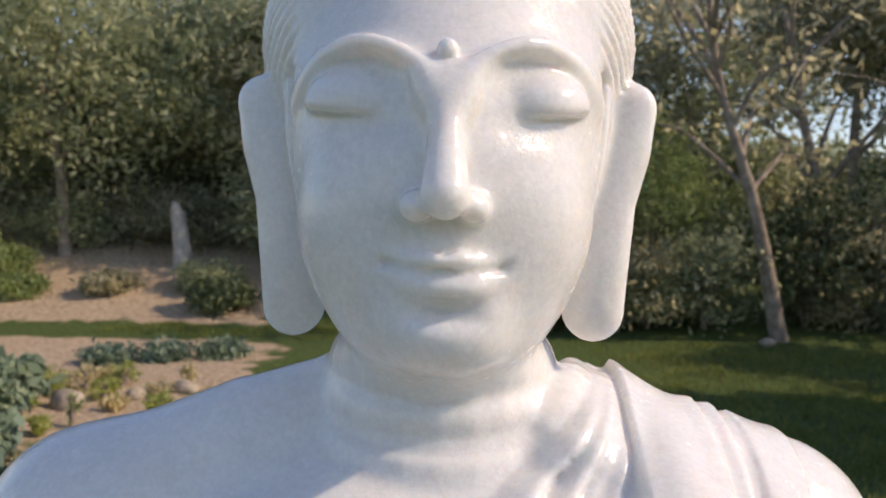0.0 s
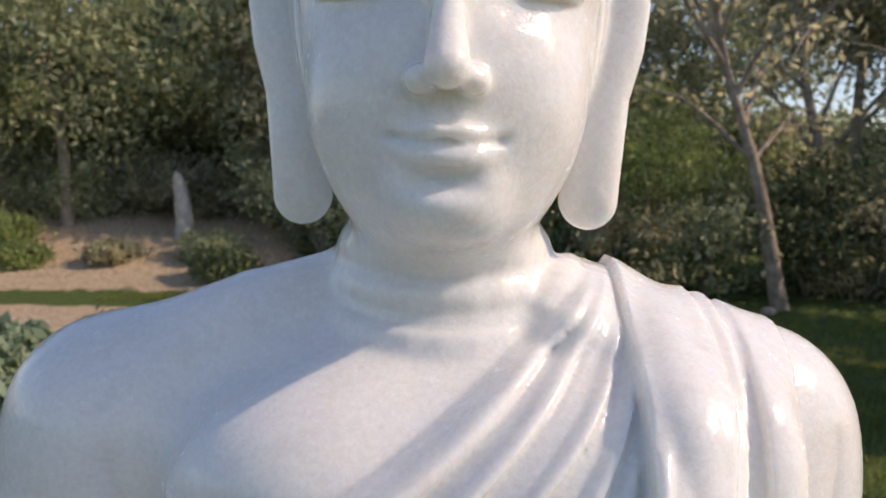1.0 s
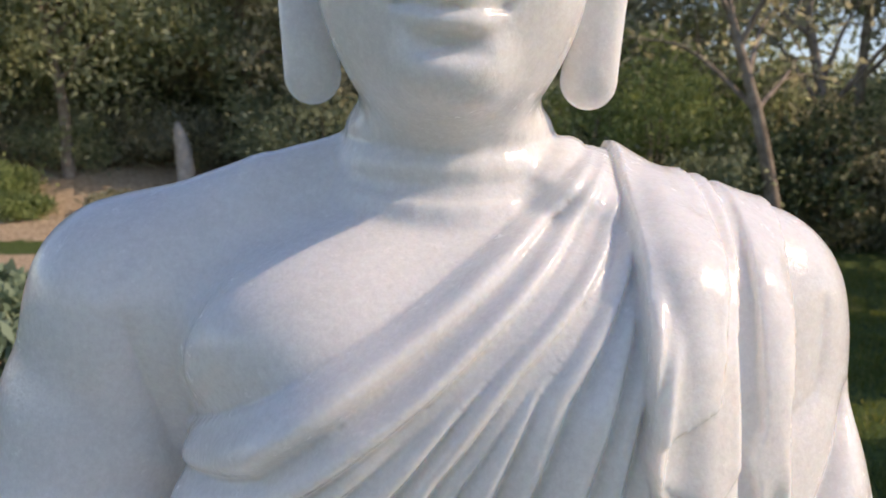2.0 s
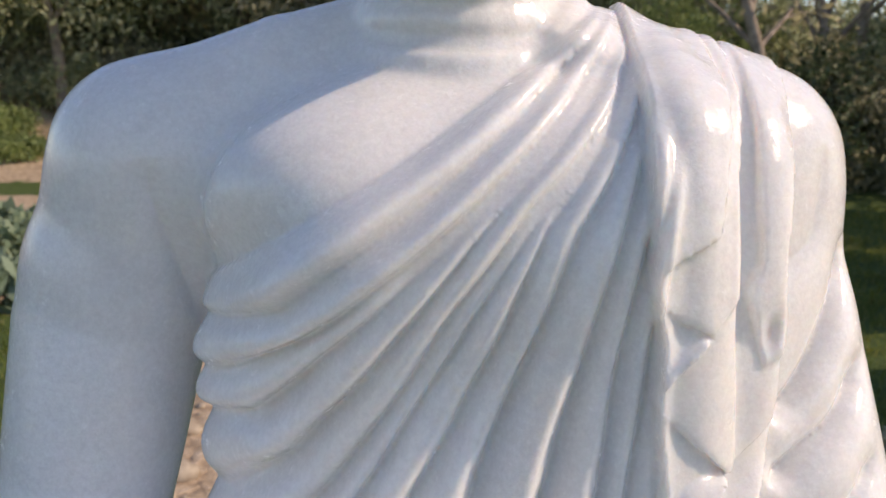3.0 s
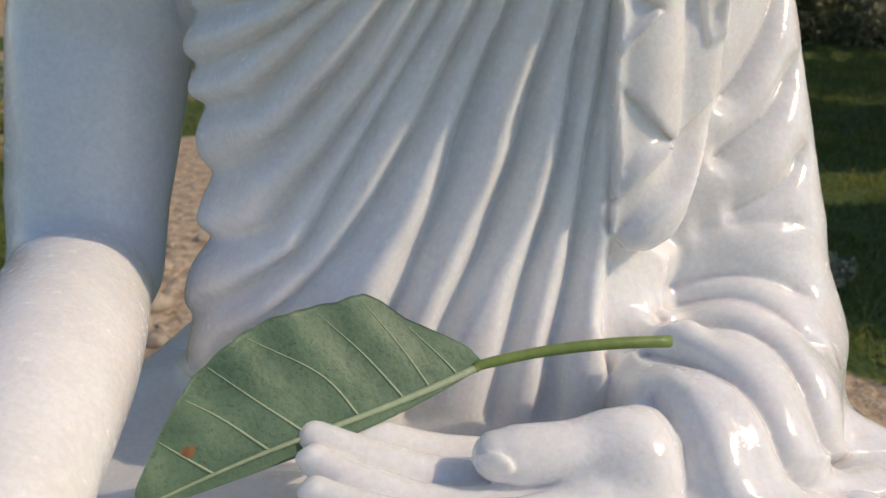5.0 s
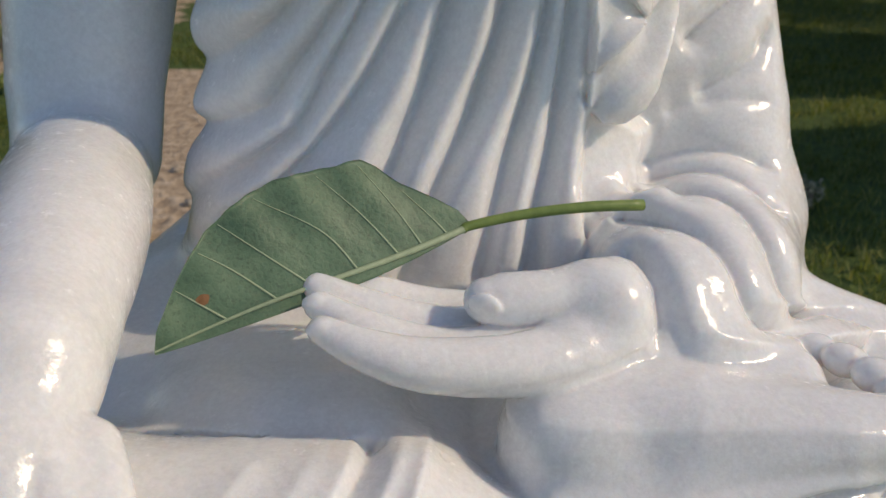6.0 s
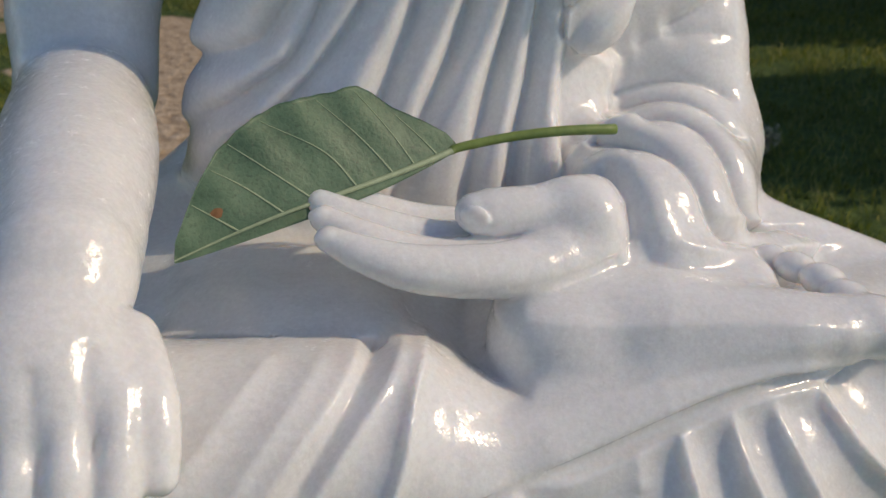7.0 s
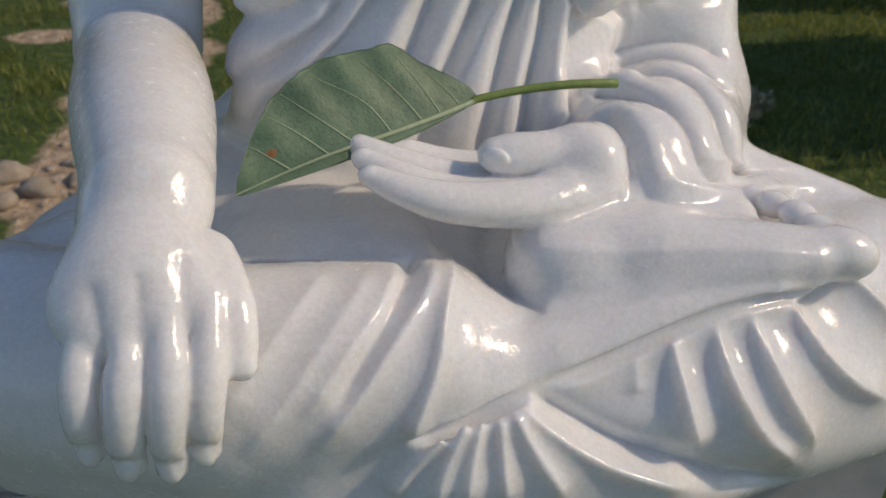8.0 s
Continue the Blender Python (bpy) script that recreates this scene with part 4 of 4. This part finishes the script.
def tagged_at(ob, at, label, category, group):
    ob.matrix_basis = Matrix.Translation(at)
    return tagged(ob, label, category, group)


def part(name, vf, mat, parent, label="", smooth_faces=True):
    ob = new(name, solid_mesh(name, vf[0], vf[1], [mat], smooth_faces))
    ob.parent = parent
    return tagged(ob, label) if label else ob


def tree(at, tall, wide, low, trunk_r, leaf, label, seed, clumps=105, count=95, size=0.075, lean=(0, 0), droop=0.4, limbs=7, group="background trees", bark=None):
    """A tapered, forking trunk with limbs, and a loose crown of leaf clumps with gaps."""
    rng = np.random.RandomState(seed)
    np.random.seed(seed)
    root = thing("tree", at, label, "tree", group)
    top = np.array([lean[0], lean[1], tall * 0.72])
    stem = bend([(0, 0, -0.15), tuple(top * 0.35 + rng.normal(0, 0.06, 3) * (1, 1, 0)), tuple(top * 0.7 + rng.normal(0, 0.09, 3) * (1, 1, 0)), tuple(top)], 14)
    wood = [tube(stem, np.linspace(trunk_r, trunk_r * 0.3, 14) * (1 + 0.25 * np.exp(-np.linspace(0, 6, 14))))]
    ends = []
    for i in range(limbs):
        t = rng.uniform(0.35, 0.95)
        a = 2 * np.pi * (i / limbs + rng.uniform(0, 0.15))
        p0 = stem[int(t * 13)]
        reach = wide * rng.uniform(0.55, 0.95) * (1.15 - 0.4 * t)
        p2 = p0 + (math.cos(a) * reach, math.sin(a) * reach, tall * rng.uniform(0.08, 0.26))
        p1 = (p0 + p2) / 2 + (0, 0, 0.12 * reach) + rng.normal(0, 0.08, 3)
        line = bend([tuple(p0), tuple(p1), tuple(p2)], 8)
        wood.append(tube(line, np.linspace(trunk_r * 0.42, trunk_r * 0.10, 8), 6))
        ends += [line[4], line[6], line[7]]
        for _ in range(2):
            q = line[rng.randint(3, 7)]
            w = q + rng.normal(0, 0.3 * wide, 3) * (1, 1, 0.7)
            wood.append(tube(bend([tuple(q), tuple((q + w) / 2 + (0, 0, 0.08)), tuple(w)], 5), np.linspace(trunk_r * 0.16, trunk_r * 0.05, 5), 5))
            ends.append(w)
    part("trunk", joined(wood), bark or BARK, root)
    m = rng.normal(0, 1, (clumps, 3))
    m /= np.linalg.norm(m, axis=1)[:, None]
    r = rng.uniform(0.35, 1.0, clumps)[:, None] ** 0.6
    mid = m * r * (wide, wide, (tall - low) / 2) + (lean[0] * 0.6, lean[1] * 0.6, (tall + low) / 2)
    mid = np.concatenate([mid, np.array(ends)])
    part("crown", sprays(mid, rng.uniform(0.14, 0.34, len(mid)) * wide / 1.8, count, size, 0.42, droop), leaf, root, smooth_faces=False)
    return root


def shrub(at, tall, wide, leaf, label, seed, clumps=36, count=120, size=0.05, slim=0.4, droop=0.0, group="background shrubs"):
    rng = np.random.RandomState(seed)
    np.random.seed(seed)
    root = thing("shrub", at, label, "shrub", group)
    stems, mid = [], []
    for i in range(9):
        a, t = rng.uniform(0, 2 * np.pi), tall * rng.uniform(0.5, 0.95)
        e = np.array([math.cos(a) * wide * rng.uniform(0.2, 0.8), math.sin(a) * wide * rng.uniform(0.2, 0.8), t])
        stems.append(tube(bend([(0, 0, -0.08), tuple(e * (0.35, 0.35, 0.55)), tuple(e)], 6), np.linspace(0.03, 0.008, 6), 5))
        mid.append(e)
    part("stem", joined(stems), BARK, root)
    m = rng.uniform(-1, 1, (clumps * 2, 3))
    m = m[(m ** 2).sum(1) < 1][:clumps] * (wide, wide, tall * 0.5) + (0, 0, tall * 0.5)
    mid = np.concatenate([m, np.array(mid)])
    part("foliage", sprays(mid, rng.uniform(0.12, 0.26, len(mid)) * wide, count, size, slim, droop), leaf, root, smooth_faces=False)
    return root


def stone(at, r, seed, label):
    rng = np.random.RandomState(seed)
    bm = bmesh.new()
    bmesh.ops.create_icosphere(bm, subdivisions=2, radius=1.0)
    sx, sy, sz = r * rng.uniform(0.8, 1.3), r * rng.uniform(0.7, 1.1), r * rng.uniform(0.5, 0.8)
    for q in bm.verts:
        k = 1 + 0.35 * noise.noise(q.co * 1.3 + Vector((seed, 0, 0))) + 0.12 * noise.noise(q.co * 3.7 + Vector((0, seed, 0)))
        q.co = Vector((q.co.x * sx * k, q.co.y * sy * k, q.co.z * sz * k))
    for g in bm.faces:
        g.smooth = True
    me = bpy.data.meshes.new("stone")
    bm.to_mesh(me)
    bm.free()
    me.materials.append(STONE)
    ob = new("stone", me)
    ob.matrix_basis = pose(at[0], at[1], float(rise(at[0], at[1])) + sz * 0.45, 0, 0, rng.uniform(0, 360))
    return tagged(ob, label, "stone", "stones on the bare earth")


def block(name, lo, hi, mat):
    bm = bmesh.new()
    bmesh.ops.create_cube(bm, size=1.0)
    for q in bm.verts:
        q.co = Vector([lo[i] + (q.co[i] + 0.5) * (hi[i] - lo[i]) for i in range(3)])
    bmesh.ops.bevel(bm, geom=bm.edges[:], offset=0.012, segments=3, affect="EDGES")
    me = bpy.data.meshes.new(name)
    bm.to_mesh(me)
    bm.free()
    me.materials.append(mat)
    return new(name, me)


def statue_mesh():
    v, f = build_figure().skin((-0.52, -0.5, 0.74), (0.52, 0.28, 1.82))
    # the proportions of trunk and lap
    v[:, 1] += np.interp(v[:, 2], [0.86, 0.967, 1.00, 1.06, 1.12, 1.25, 1.51], [-0.008, -0.009, -0.007, 0.002, 0.007, 0.007, 0.0])
    v[:, 2] += np.interp(v[:, 2], [0.90, 0.967, 1.01, 1.06, 1.12, 1.25, 1.51], [0.0, -0.003, -0.005, -0.010, -0.010, -0.007, 0.0])
    v[:, 0] *= np.interp(v[:, 2], [1.40, 1.48], [1.02, 1.0])
    return solid_mesh("statue", v, f, [MARBLE])


def offering_leaf():
    """One broad leaf with its stalk, lying against the open palm."""
    tip, base = np.array((-0.152, -0.296, 1.005)), np.array((0.033, -0.203, 1.042))
    along = base - tip
    span = np.linalg.norm(along)
    along /= span
    out = np.array((0.334, -0.837, 0.433))
    across = np.cross(out, along)

    def at(u, w, lift=0.0):
        sag = 0.006 * math.sin(math.pi * min(max(u, 0), 1))
        cup = 0.55 * w * w / 0.07
        ripple = 0.0015 * math.sin(34 * u + 3 * w / 0.07) * min(1, max(w, 0) / 0.05)
        return tip + along * (u * span) + across * (w + 0.0015 * math.sin(6 * u)) + out * (lift + sag - cup * 0.35 + ripple)
    rim_u = [0, 0.023, 0.132, 0.238, 0.381, 0.502, 0.658, 0.748, 0.79, 0.836, 0.908, 0.979, 1.0]
    rim_w = [0, 0.0102, 0.0348, 0.0528, 0.0651, 0.069, 0.0675, 0.0663, 0.058, 0.0425, 0.0282, 0.0128, 0.003]
    nu, nw = 90, 26
    rows = []
    for i in range(nu + 1):
        u = i / nu
        wide = float(np.interp(u, rim_u, rim_w)) * (1 + 0.005 * math.sin(83 * u) + 0.012 * math.sin(29 * u + 1) * math.sin(17 * u))
        low = -0.0062 * math.sin(math.pi * u ** 0.8) - 0.0015
        rows.append([at(u, low + (wide - low) * j / nw) for j in range(nw + 1)])
    g = np.array(rows)
    n = (nu + 1) * (nw + 1)
    i = np.arange(n).reshape(nu + 1, nw + 1)
    top = np.stack([i[:-1, :-1], i[1:, :-1], i[1:, 1:], i[:-1, 1:]], -1).reshape(-1, 4)
    v = np.concatenate([g.reshape(-1, 3), g.reshape(-1, 3) - out * 0.0007])
    rim = np.concatenate([i[0, :], i[1:, -1], i[-1, ::-1][1:], i[::-1, 0][1:]])
    side = np.stack([rim[:-1], rim[1:], rim[1:] + n, rim[:-1] + n], -1)
    root = thing("leaf", (0, 0, 0), "large grey-green leaf with pale veins on the open palm", "leaf")
    blade = part("blade", (v, np.concatenate([top[:, ::-1], top + n, side])), LEAF, root)
    mids = [at(u, 0.0012 * math.sin(3.1 * u), 0.0006) for u in np.linspace(0.0, 1.0, 22)]
    part("midrib", tube(mids, np.linspace(0.0006, 0.0026, 22), 8), RIB, root, "pale green midrib")
    stalk = bend([tuple(at(0.97, 0, 0.0004)), (0.034, -0.204, 1.0425), (0.071, -0.195, 1.0465), (0.114, -0.188, 1.0485), (0.154, -0.180, 1.0465)], 20)
    v1, f1 = tube(stalk, np.linspace(0.0030, 0.0040, 20), 10)
    f1 = np.concatenate([f1, [[190, 191, 192, 193], [193, 194, 195, 190], [195, 196, 199, 190], [196, 197, 198, 199]]])
    part("stalk", (v1, f1), STALK, root, "green leaf stalk with a cut end")
    for pts in ([(0.207, 0.0), (0.144, 0.017), (0.108, 0.027)], [(0.354, 0.0), (0.267, 0.026), (0.200, 0.042)], [(0.463, 0.0), (0.364, 0.028), (0.280, 0.054)],
                [(0.603, 0.0), (0.543, 0.030), (0.400, 0.062)], [(0.739, 0.0), (0.675, 0.033), (0.600, 0.064)], [(0.821, 0.0), (0.785, 0.027), (0.730, 0.062)], [(0.916, 0.0), (0.889, 0.013), (0.829, 0.038)]):
        line = [at(u, w, 0.0001) for u, w in bend([(u, w, 0) for u, w in pts], 14)[:, :2]]
        part("vein", tube(line, np.linspace(0.0008, 0.00028, 14), 6), RIB, root)
    ring = [at(0.165 + 0.018 * math.cos(a) * (1 + 0.2 * math.sin(3 * a)), 0.0165 + 0.0032 * math.sin(a), 0.0005) for a in np.linspace(0, 2 * math.pi, 13)[:-1]]
    sv = np.array([at(0.165, 0.0165, 0.0008)] + ring)
    sf = np.array([[0, 1 + k, 1 + (k + 1) % 12, 1 + (k + 2) % 12] for k in range(0, 12, 2)])
    part("spot", (sv, sf), SPOT, root, "small brown dry spot")
    return root


lay_ground()
tagged(new("statue", statue_mesh()), "polished white marble seated robed statue on a pedestal", "statue")
tagged(block("pedestal", (-0.42, -0.32, -0.05), (0.42, 0.26, 0.772), PLINTH), "plain grey stone pedestal under the statue", "pedestal")
offering_leaf()

# trees and shrubs round the lawn
for x, y, tall, wide, low, r, leaf, seed, lean in (
        (-6.3, 14.0, 5.3, 2.3, 1.1, 0.10, OLIVE, 1, (-0.5, 0)), (-9.2, 13.6, 5.0, 2.4, 0.8, 0.16, OLIVE, 2, (0.2, 0)), (-3.9, 15.6, 5.0, 2.1, 0.9, 0.15, OLIVE, 3, (0.3, 0)),
        (-1.6, 14.8, 6.4, 2.2, 0.8, 0.15, SAGE, 4, (0, 0)), (-8.0, 17.5, 5.6, 2.6, 1.0, 0.18, OLIVE, 5, (0, 0)), (-4.6, 18.5, 6.0, 2.5, 1.0, 0.18, SAGE, 6, (0, 0)),
        (0.8, 15.2, 7.0, 2.3, 0.8, 0.16, OLIVE, 7, (0, 0)), (6.4, 13.6, 6.6, 2.0, 3.5, 0.12, SAGE, 8, (0.2, 0)), (8.6, 12.8, 6.8, 2.4, 0.8, 0.16, OLIVE, 9, (0, 0)),
        (3.0, 16.0, 6.4, 2.0, 0.9, 0.15, SAGE, 10, (0, 0)), (11.5, 13.0, 6.6, 2.4, 0.9, 0.16, OLIVE, 11, (0, 0)), (-12.5, 14.5, 6.8, 2.5, 0.9, 0.16, SAGE, 12, (0, 0)), (5.4, 17.5, 7.2, 2.3, 1.0, 0.16, OLIVE, 13, (0, 0))):
    tree((x, y, float(rise(x, y))), tall, wide, low, r, leaf, "tall tree with loose olive green crown" if leaf is OLIVE else "tall tree with sparse grey-brown crown", seed, lean=lean)
tree((4.28, 10.6, float(rise(4.28, 10.6))), 6.4, 1.9, 2.6, 0.10, SAGE, "leaning pale tree with bare forked limbs at the lawn edge", 21, clumps=4, count=16, lean=(-1.25, -0.5), limbs=10)
tree((5.6, 12.0, float(rise(5.6, 12.0))), 6.0, 1.6, 2.8, 0.11, SAGE, "slim pale tree with bare limbs behind the lawn", 22, clumps=4, count=18, lean=(-0.9, 0), limbs=8)
# unseen trees beside the lawn, added to throw shade across it
for x, y, tall, wide, seed in ((9.5, 8.2, 5.4, 1.5, 32), (12.5, 6.4, 5.6, 1.5, 33)):
    tree((x, y, float(rise(x, y))), tall, wide, 0.8, 0.13, OLIVE, "unseen leafy tree added to shade the lawn", seed, clumps=90, count=80, size=0.10)
# shrubs added out of view, placed to cast two shade bands on the grass
for x, y in ((4.2, 2.75), (4.9, 2.85), (5.6, 2.7), (4.5, 2.3), (5.3, 4.9), (5.6, 5.5), (5.4, 6.1), (6.1, 5.1), (6.3, 5.8), (6.9, 5.4)):
    shrub((x, y, float(rise(x, y))), 2.7 if y < 4 else 3.6, 0.55 if y < 4 else 0.75, OLIVE, "unseen tall leafy shrub added to shade the lawn", int(90 + 10 * x), 60, 150, 0.08)
# DEEP's dark leaves also paint the shade at the foot of the trees
for x, y, tall, wide, leaf, seed in (
        (2.75, 11.4, 2.9, 0.75, FRESH, 41), (3.4, 12.0, 2.6, 0.85, FRESH, 42), (1.95, 12.0, 2.4, 0.8, FRESH, 40), (1.0, 12.4, 2.6, 0.9, OLIVE, 43), (6.7, 11.8, 2.4, 1.0, OLIVE, 44), (5.3, 11.5, 1.9, 0.8, SAGE, 45),
        (-2.0, 13.4, 1.9, 1.1, OLIVE, 46), (-0.6, 12.6, 2.2, 1.1, OLIVE, 47), (-3.0, 14.4, 1.5, 0.9, OLIVE, 48), (-5.3, 15.2, 1.0, 1.0, SAGE, 49), (-7.3, 15.0, 1.1, 1.1, SAGE, 50),
        (-8.8, 14.2, 1.2, 1.1, DEEP, 51), (-5.0, 12.6, 0.22, 0.35, SAGE, 63), (-6.3, 12.4, 0.25, 0.4, FRESH, 64), (-3.6, 12.8, 0.32, 0.45, OLIVE, 65), (-4.4, 14.6, 0.9, 0.8, SAGE, 66), (-6.6, 14.6, 0.8, 0.9, OLIVE, 67), (-3.2, 11.9, 0.4, 0.45, DEEP, 68), (0.9, 11.3, 1.2, 0.8, DEEP, 52), (2.3, 11.2, 1.4, 0.8, SAGE, 53), (3.5, 11.3, 1.6, 0.9, OLIVE, 54), (4.9, 11.4, 1.9, 0.8, DEEP, 55),
        (6.2, 11.2, 1.6, 0.9, SAGE, 56), (7.6, 11.0, 1.4, 0.9, DEEP, 57), (-6.9, 12.9, 0.55, 0.5, FRESH, 58), (-7.6, 12.6, 0.5, 0.5, FRESH, 59), (-4.8, 16.5, 1.2, 1.0, DEEP, 60), (-6.5, 16.6, 1.6, 1.2, DEEP, 61), (-2.6, 16.2, 1.7, 1.2, DEEP, 62)):
    kind = {FRESH.name: "bushy shrub with fresh green feathery leaves", OLIVE.name: "rounded shrub with olive green leaves", SAGE.name: "dry shrub with grey-brown leaves", DEEP.name: "low dark green shrub with shade put into its colour"}[leaf.name]
    shrub((x, y, float(rise(x, y))), tall, wide, leaf, kind, seed, slim=0.25 if leaf is FRESH else 0.4, droop=0.5 if leaf is FRESH else 0.0)
# dense growth behind, up to the sky
for k, x in enumerate(range(-15, 17, 2)):
    y = 19.5 + 0.8 * math.sin(2.3 * k)
    shrub((x, y, float(rise(x, y))), (2.9 if 6 < x < 10 else 3.9 + 0.8 * math.sin(1.7 * k)), 1.7, (OLIVE, DEEP, SAGE)[k % 3], "tall dense thicket behind the trees", 100 + k, 60, 110, 0.12)
# low growth over the dry bed
rng = np.random.RandomState(11)
for k in range(20):
    x, y = -2.0 - 0.09 * k * rng.uniform(0.3, 1.0) - rng.uniform(0, 0.5), rng.uniform(4.3, 7.4)
    dry = k % 3 == 2
    shrub((x, y, float(rise(x, y))), rng.uniform(0.08, 0.22), rng.uniform(0.08, 0.17), STRAW if dry else WEED, "dry straw-coloured tuft on the sandy bed" if dry else "low yellow-green weed on the sandy bed", 300 + k, 9, 26, 0.022, 0.3, -0.3, "weeds on the sandy bed")
for x, y in ((-2.9, 8.5), (-2.35, 8.7), (-3.4, 8.3)):
    shrub((x, y, float(rise(x, y))), 0.13, 0.26, BLUE, "low spreading grey-blue shrub beside the track", int(500 - 10 * x), 26, 60, 0.035, 0.4, 0.0, "spreading shrubs")
# pale stump beside the bank
stump = thing("stump", (-4.25, 13.7, float(rise(-4.25, 13.7))), "pale leaning dead trunk on the bank", "stump")
part("log", tube(bend([(0, 0, -0.1), (-0.05, 0, 0.5), (-0.16, 0, 1.05)], 10), np.array([0.19, 0.17, 0.15, 0.14, 0.14, 0.13, 0.12, 0.11, 0.09, 0.03]), 10), DULL, stump)
# succulents, weeds and stones near the statue
for x, y, t, seed in ((-3.05, 5.2, 0.42, 71), (-3.3, 6.1, 0.36, 72), (-2.75, 4.5, 0.30, 73)):
    shrub((x, y, float(rise(x, y))), t, 0.24, BLUE, "blue-green succulent plant on the bare earth", seed, 14, 26, 0.07, 0.45, -0.6, "succulents")
for x, y, t, seed in ((1.62, 2.46, 0.16, 81), (1.75, 2.6, 0.12, 82), (-2.6, 5.6, 0.25, 83), (-3.4, 4.7, 0.22, 84)):
    shrub((x, y, float(rise(x, y))), t, 0.08, SAGE if x > 0 else FRESH, "small leafy weed in the grass", seed, 8, 8, 0.018, 0.5, 0.0, "weeds")
rng = np.random.RandomState(5)
spots = [(-1.20, 2.06, 0.075), (-1.06, 1.92, 0.065), (-0.95, 2.02, 0.045), (-1.14, 1.84, 0.04), (-0.90, 1.86, 0.05), (-0.93, 2.3, 0.06), (-0.84, 2.0, 0.045), (-1.02, 2.7, 0.05), (-2.9, 6.2, 0.16), (-3.3, 6.5, 0.13), (-2.5, 6.6, 0.12), (-3.5, 5.7, 0.14), (-2.2, 6.9, 0.10), (4.0, 10.3, 0.09)]
spots += [(rng.normal(-1.02, 0.16), rng.normal(1.98, 0.22), rng.uniform(0.012, 0.03)) for _ in range(12)] + [(rng.normal(-0.95, 0.15), rng.normal(2.4, 0.5), rng.uniform(0.012, 0.03)) for _ in range(14)]
for k, (x, y, r) in enumerate(spots):
    stone((x, y), r, k + 1, "rough sandy stone half sunk in bare earth" if r > 0.03 else "small pale pebble on bare earth")
np.random.seed(3)
blades("grass", np.concatenate([sow(42000, 0.2, 5.2, 0.6, 6.2), sow(42000, -4.6, 0.2, 0.6, 7.0), sow(30000, -4.5, 4.5, -3.0, 1.4), sow(22000, 1.5, 6.5, 5.5, 10.5, 0.08), sow(12000, -4.5, 0.5, 10.0, 12.0, 0.08)]),
       0.055, 0.7, 0.0032, GRASS, "short green lawn grass in uneven tufts", "grass")
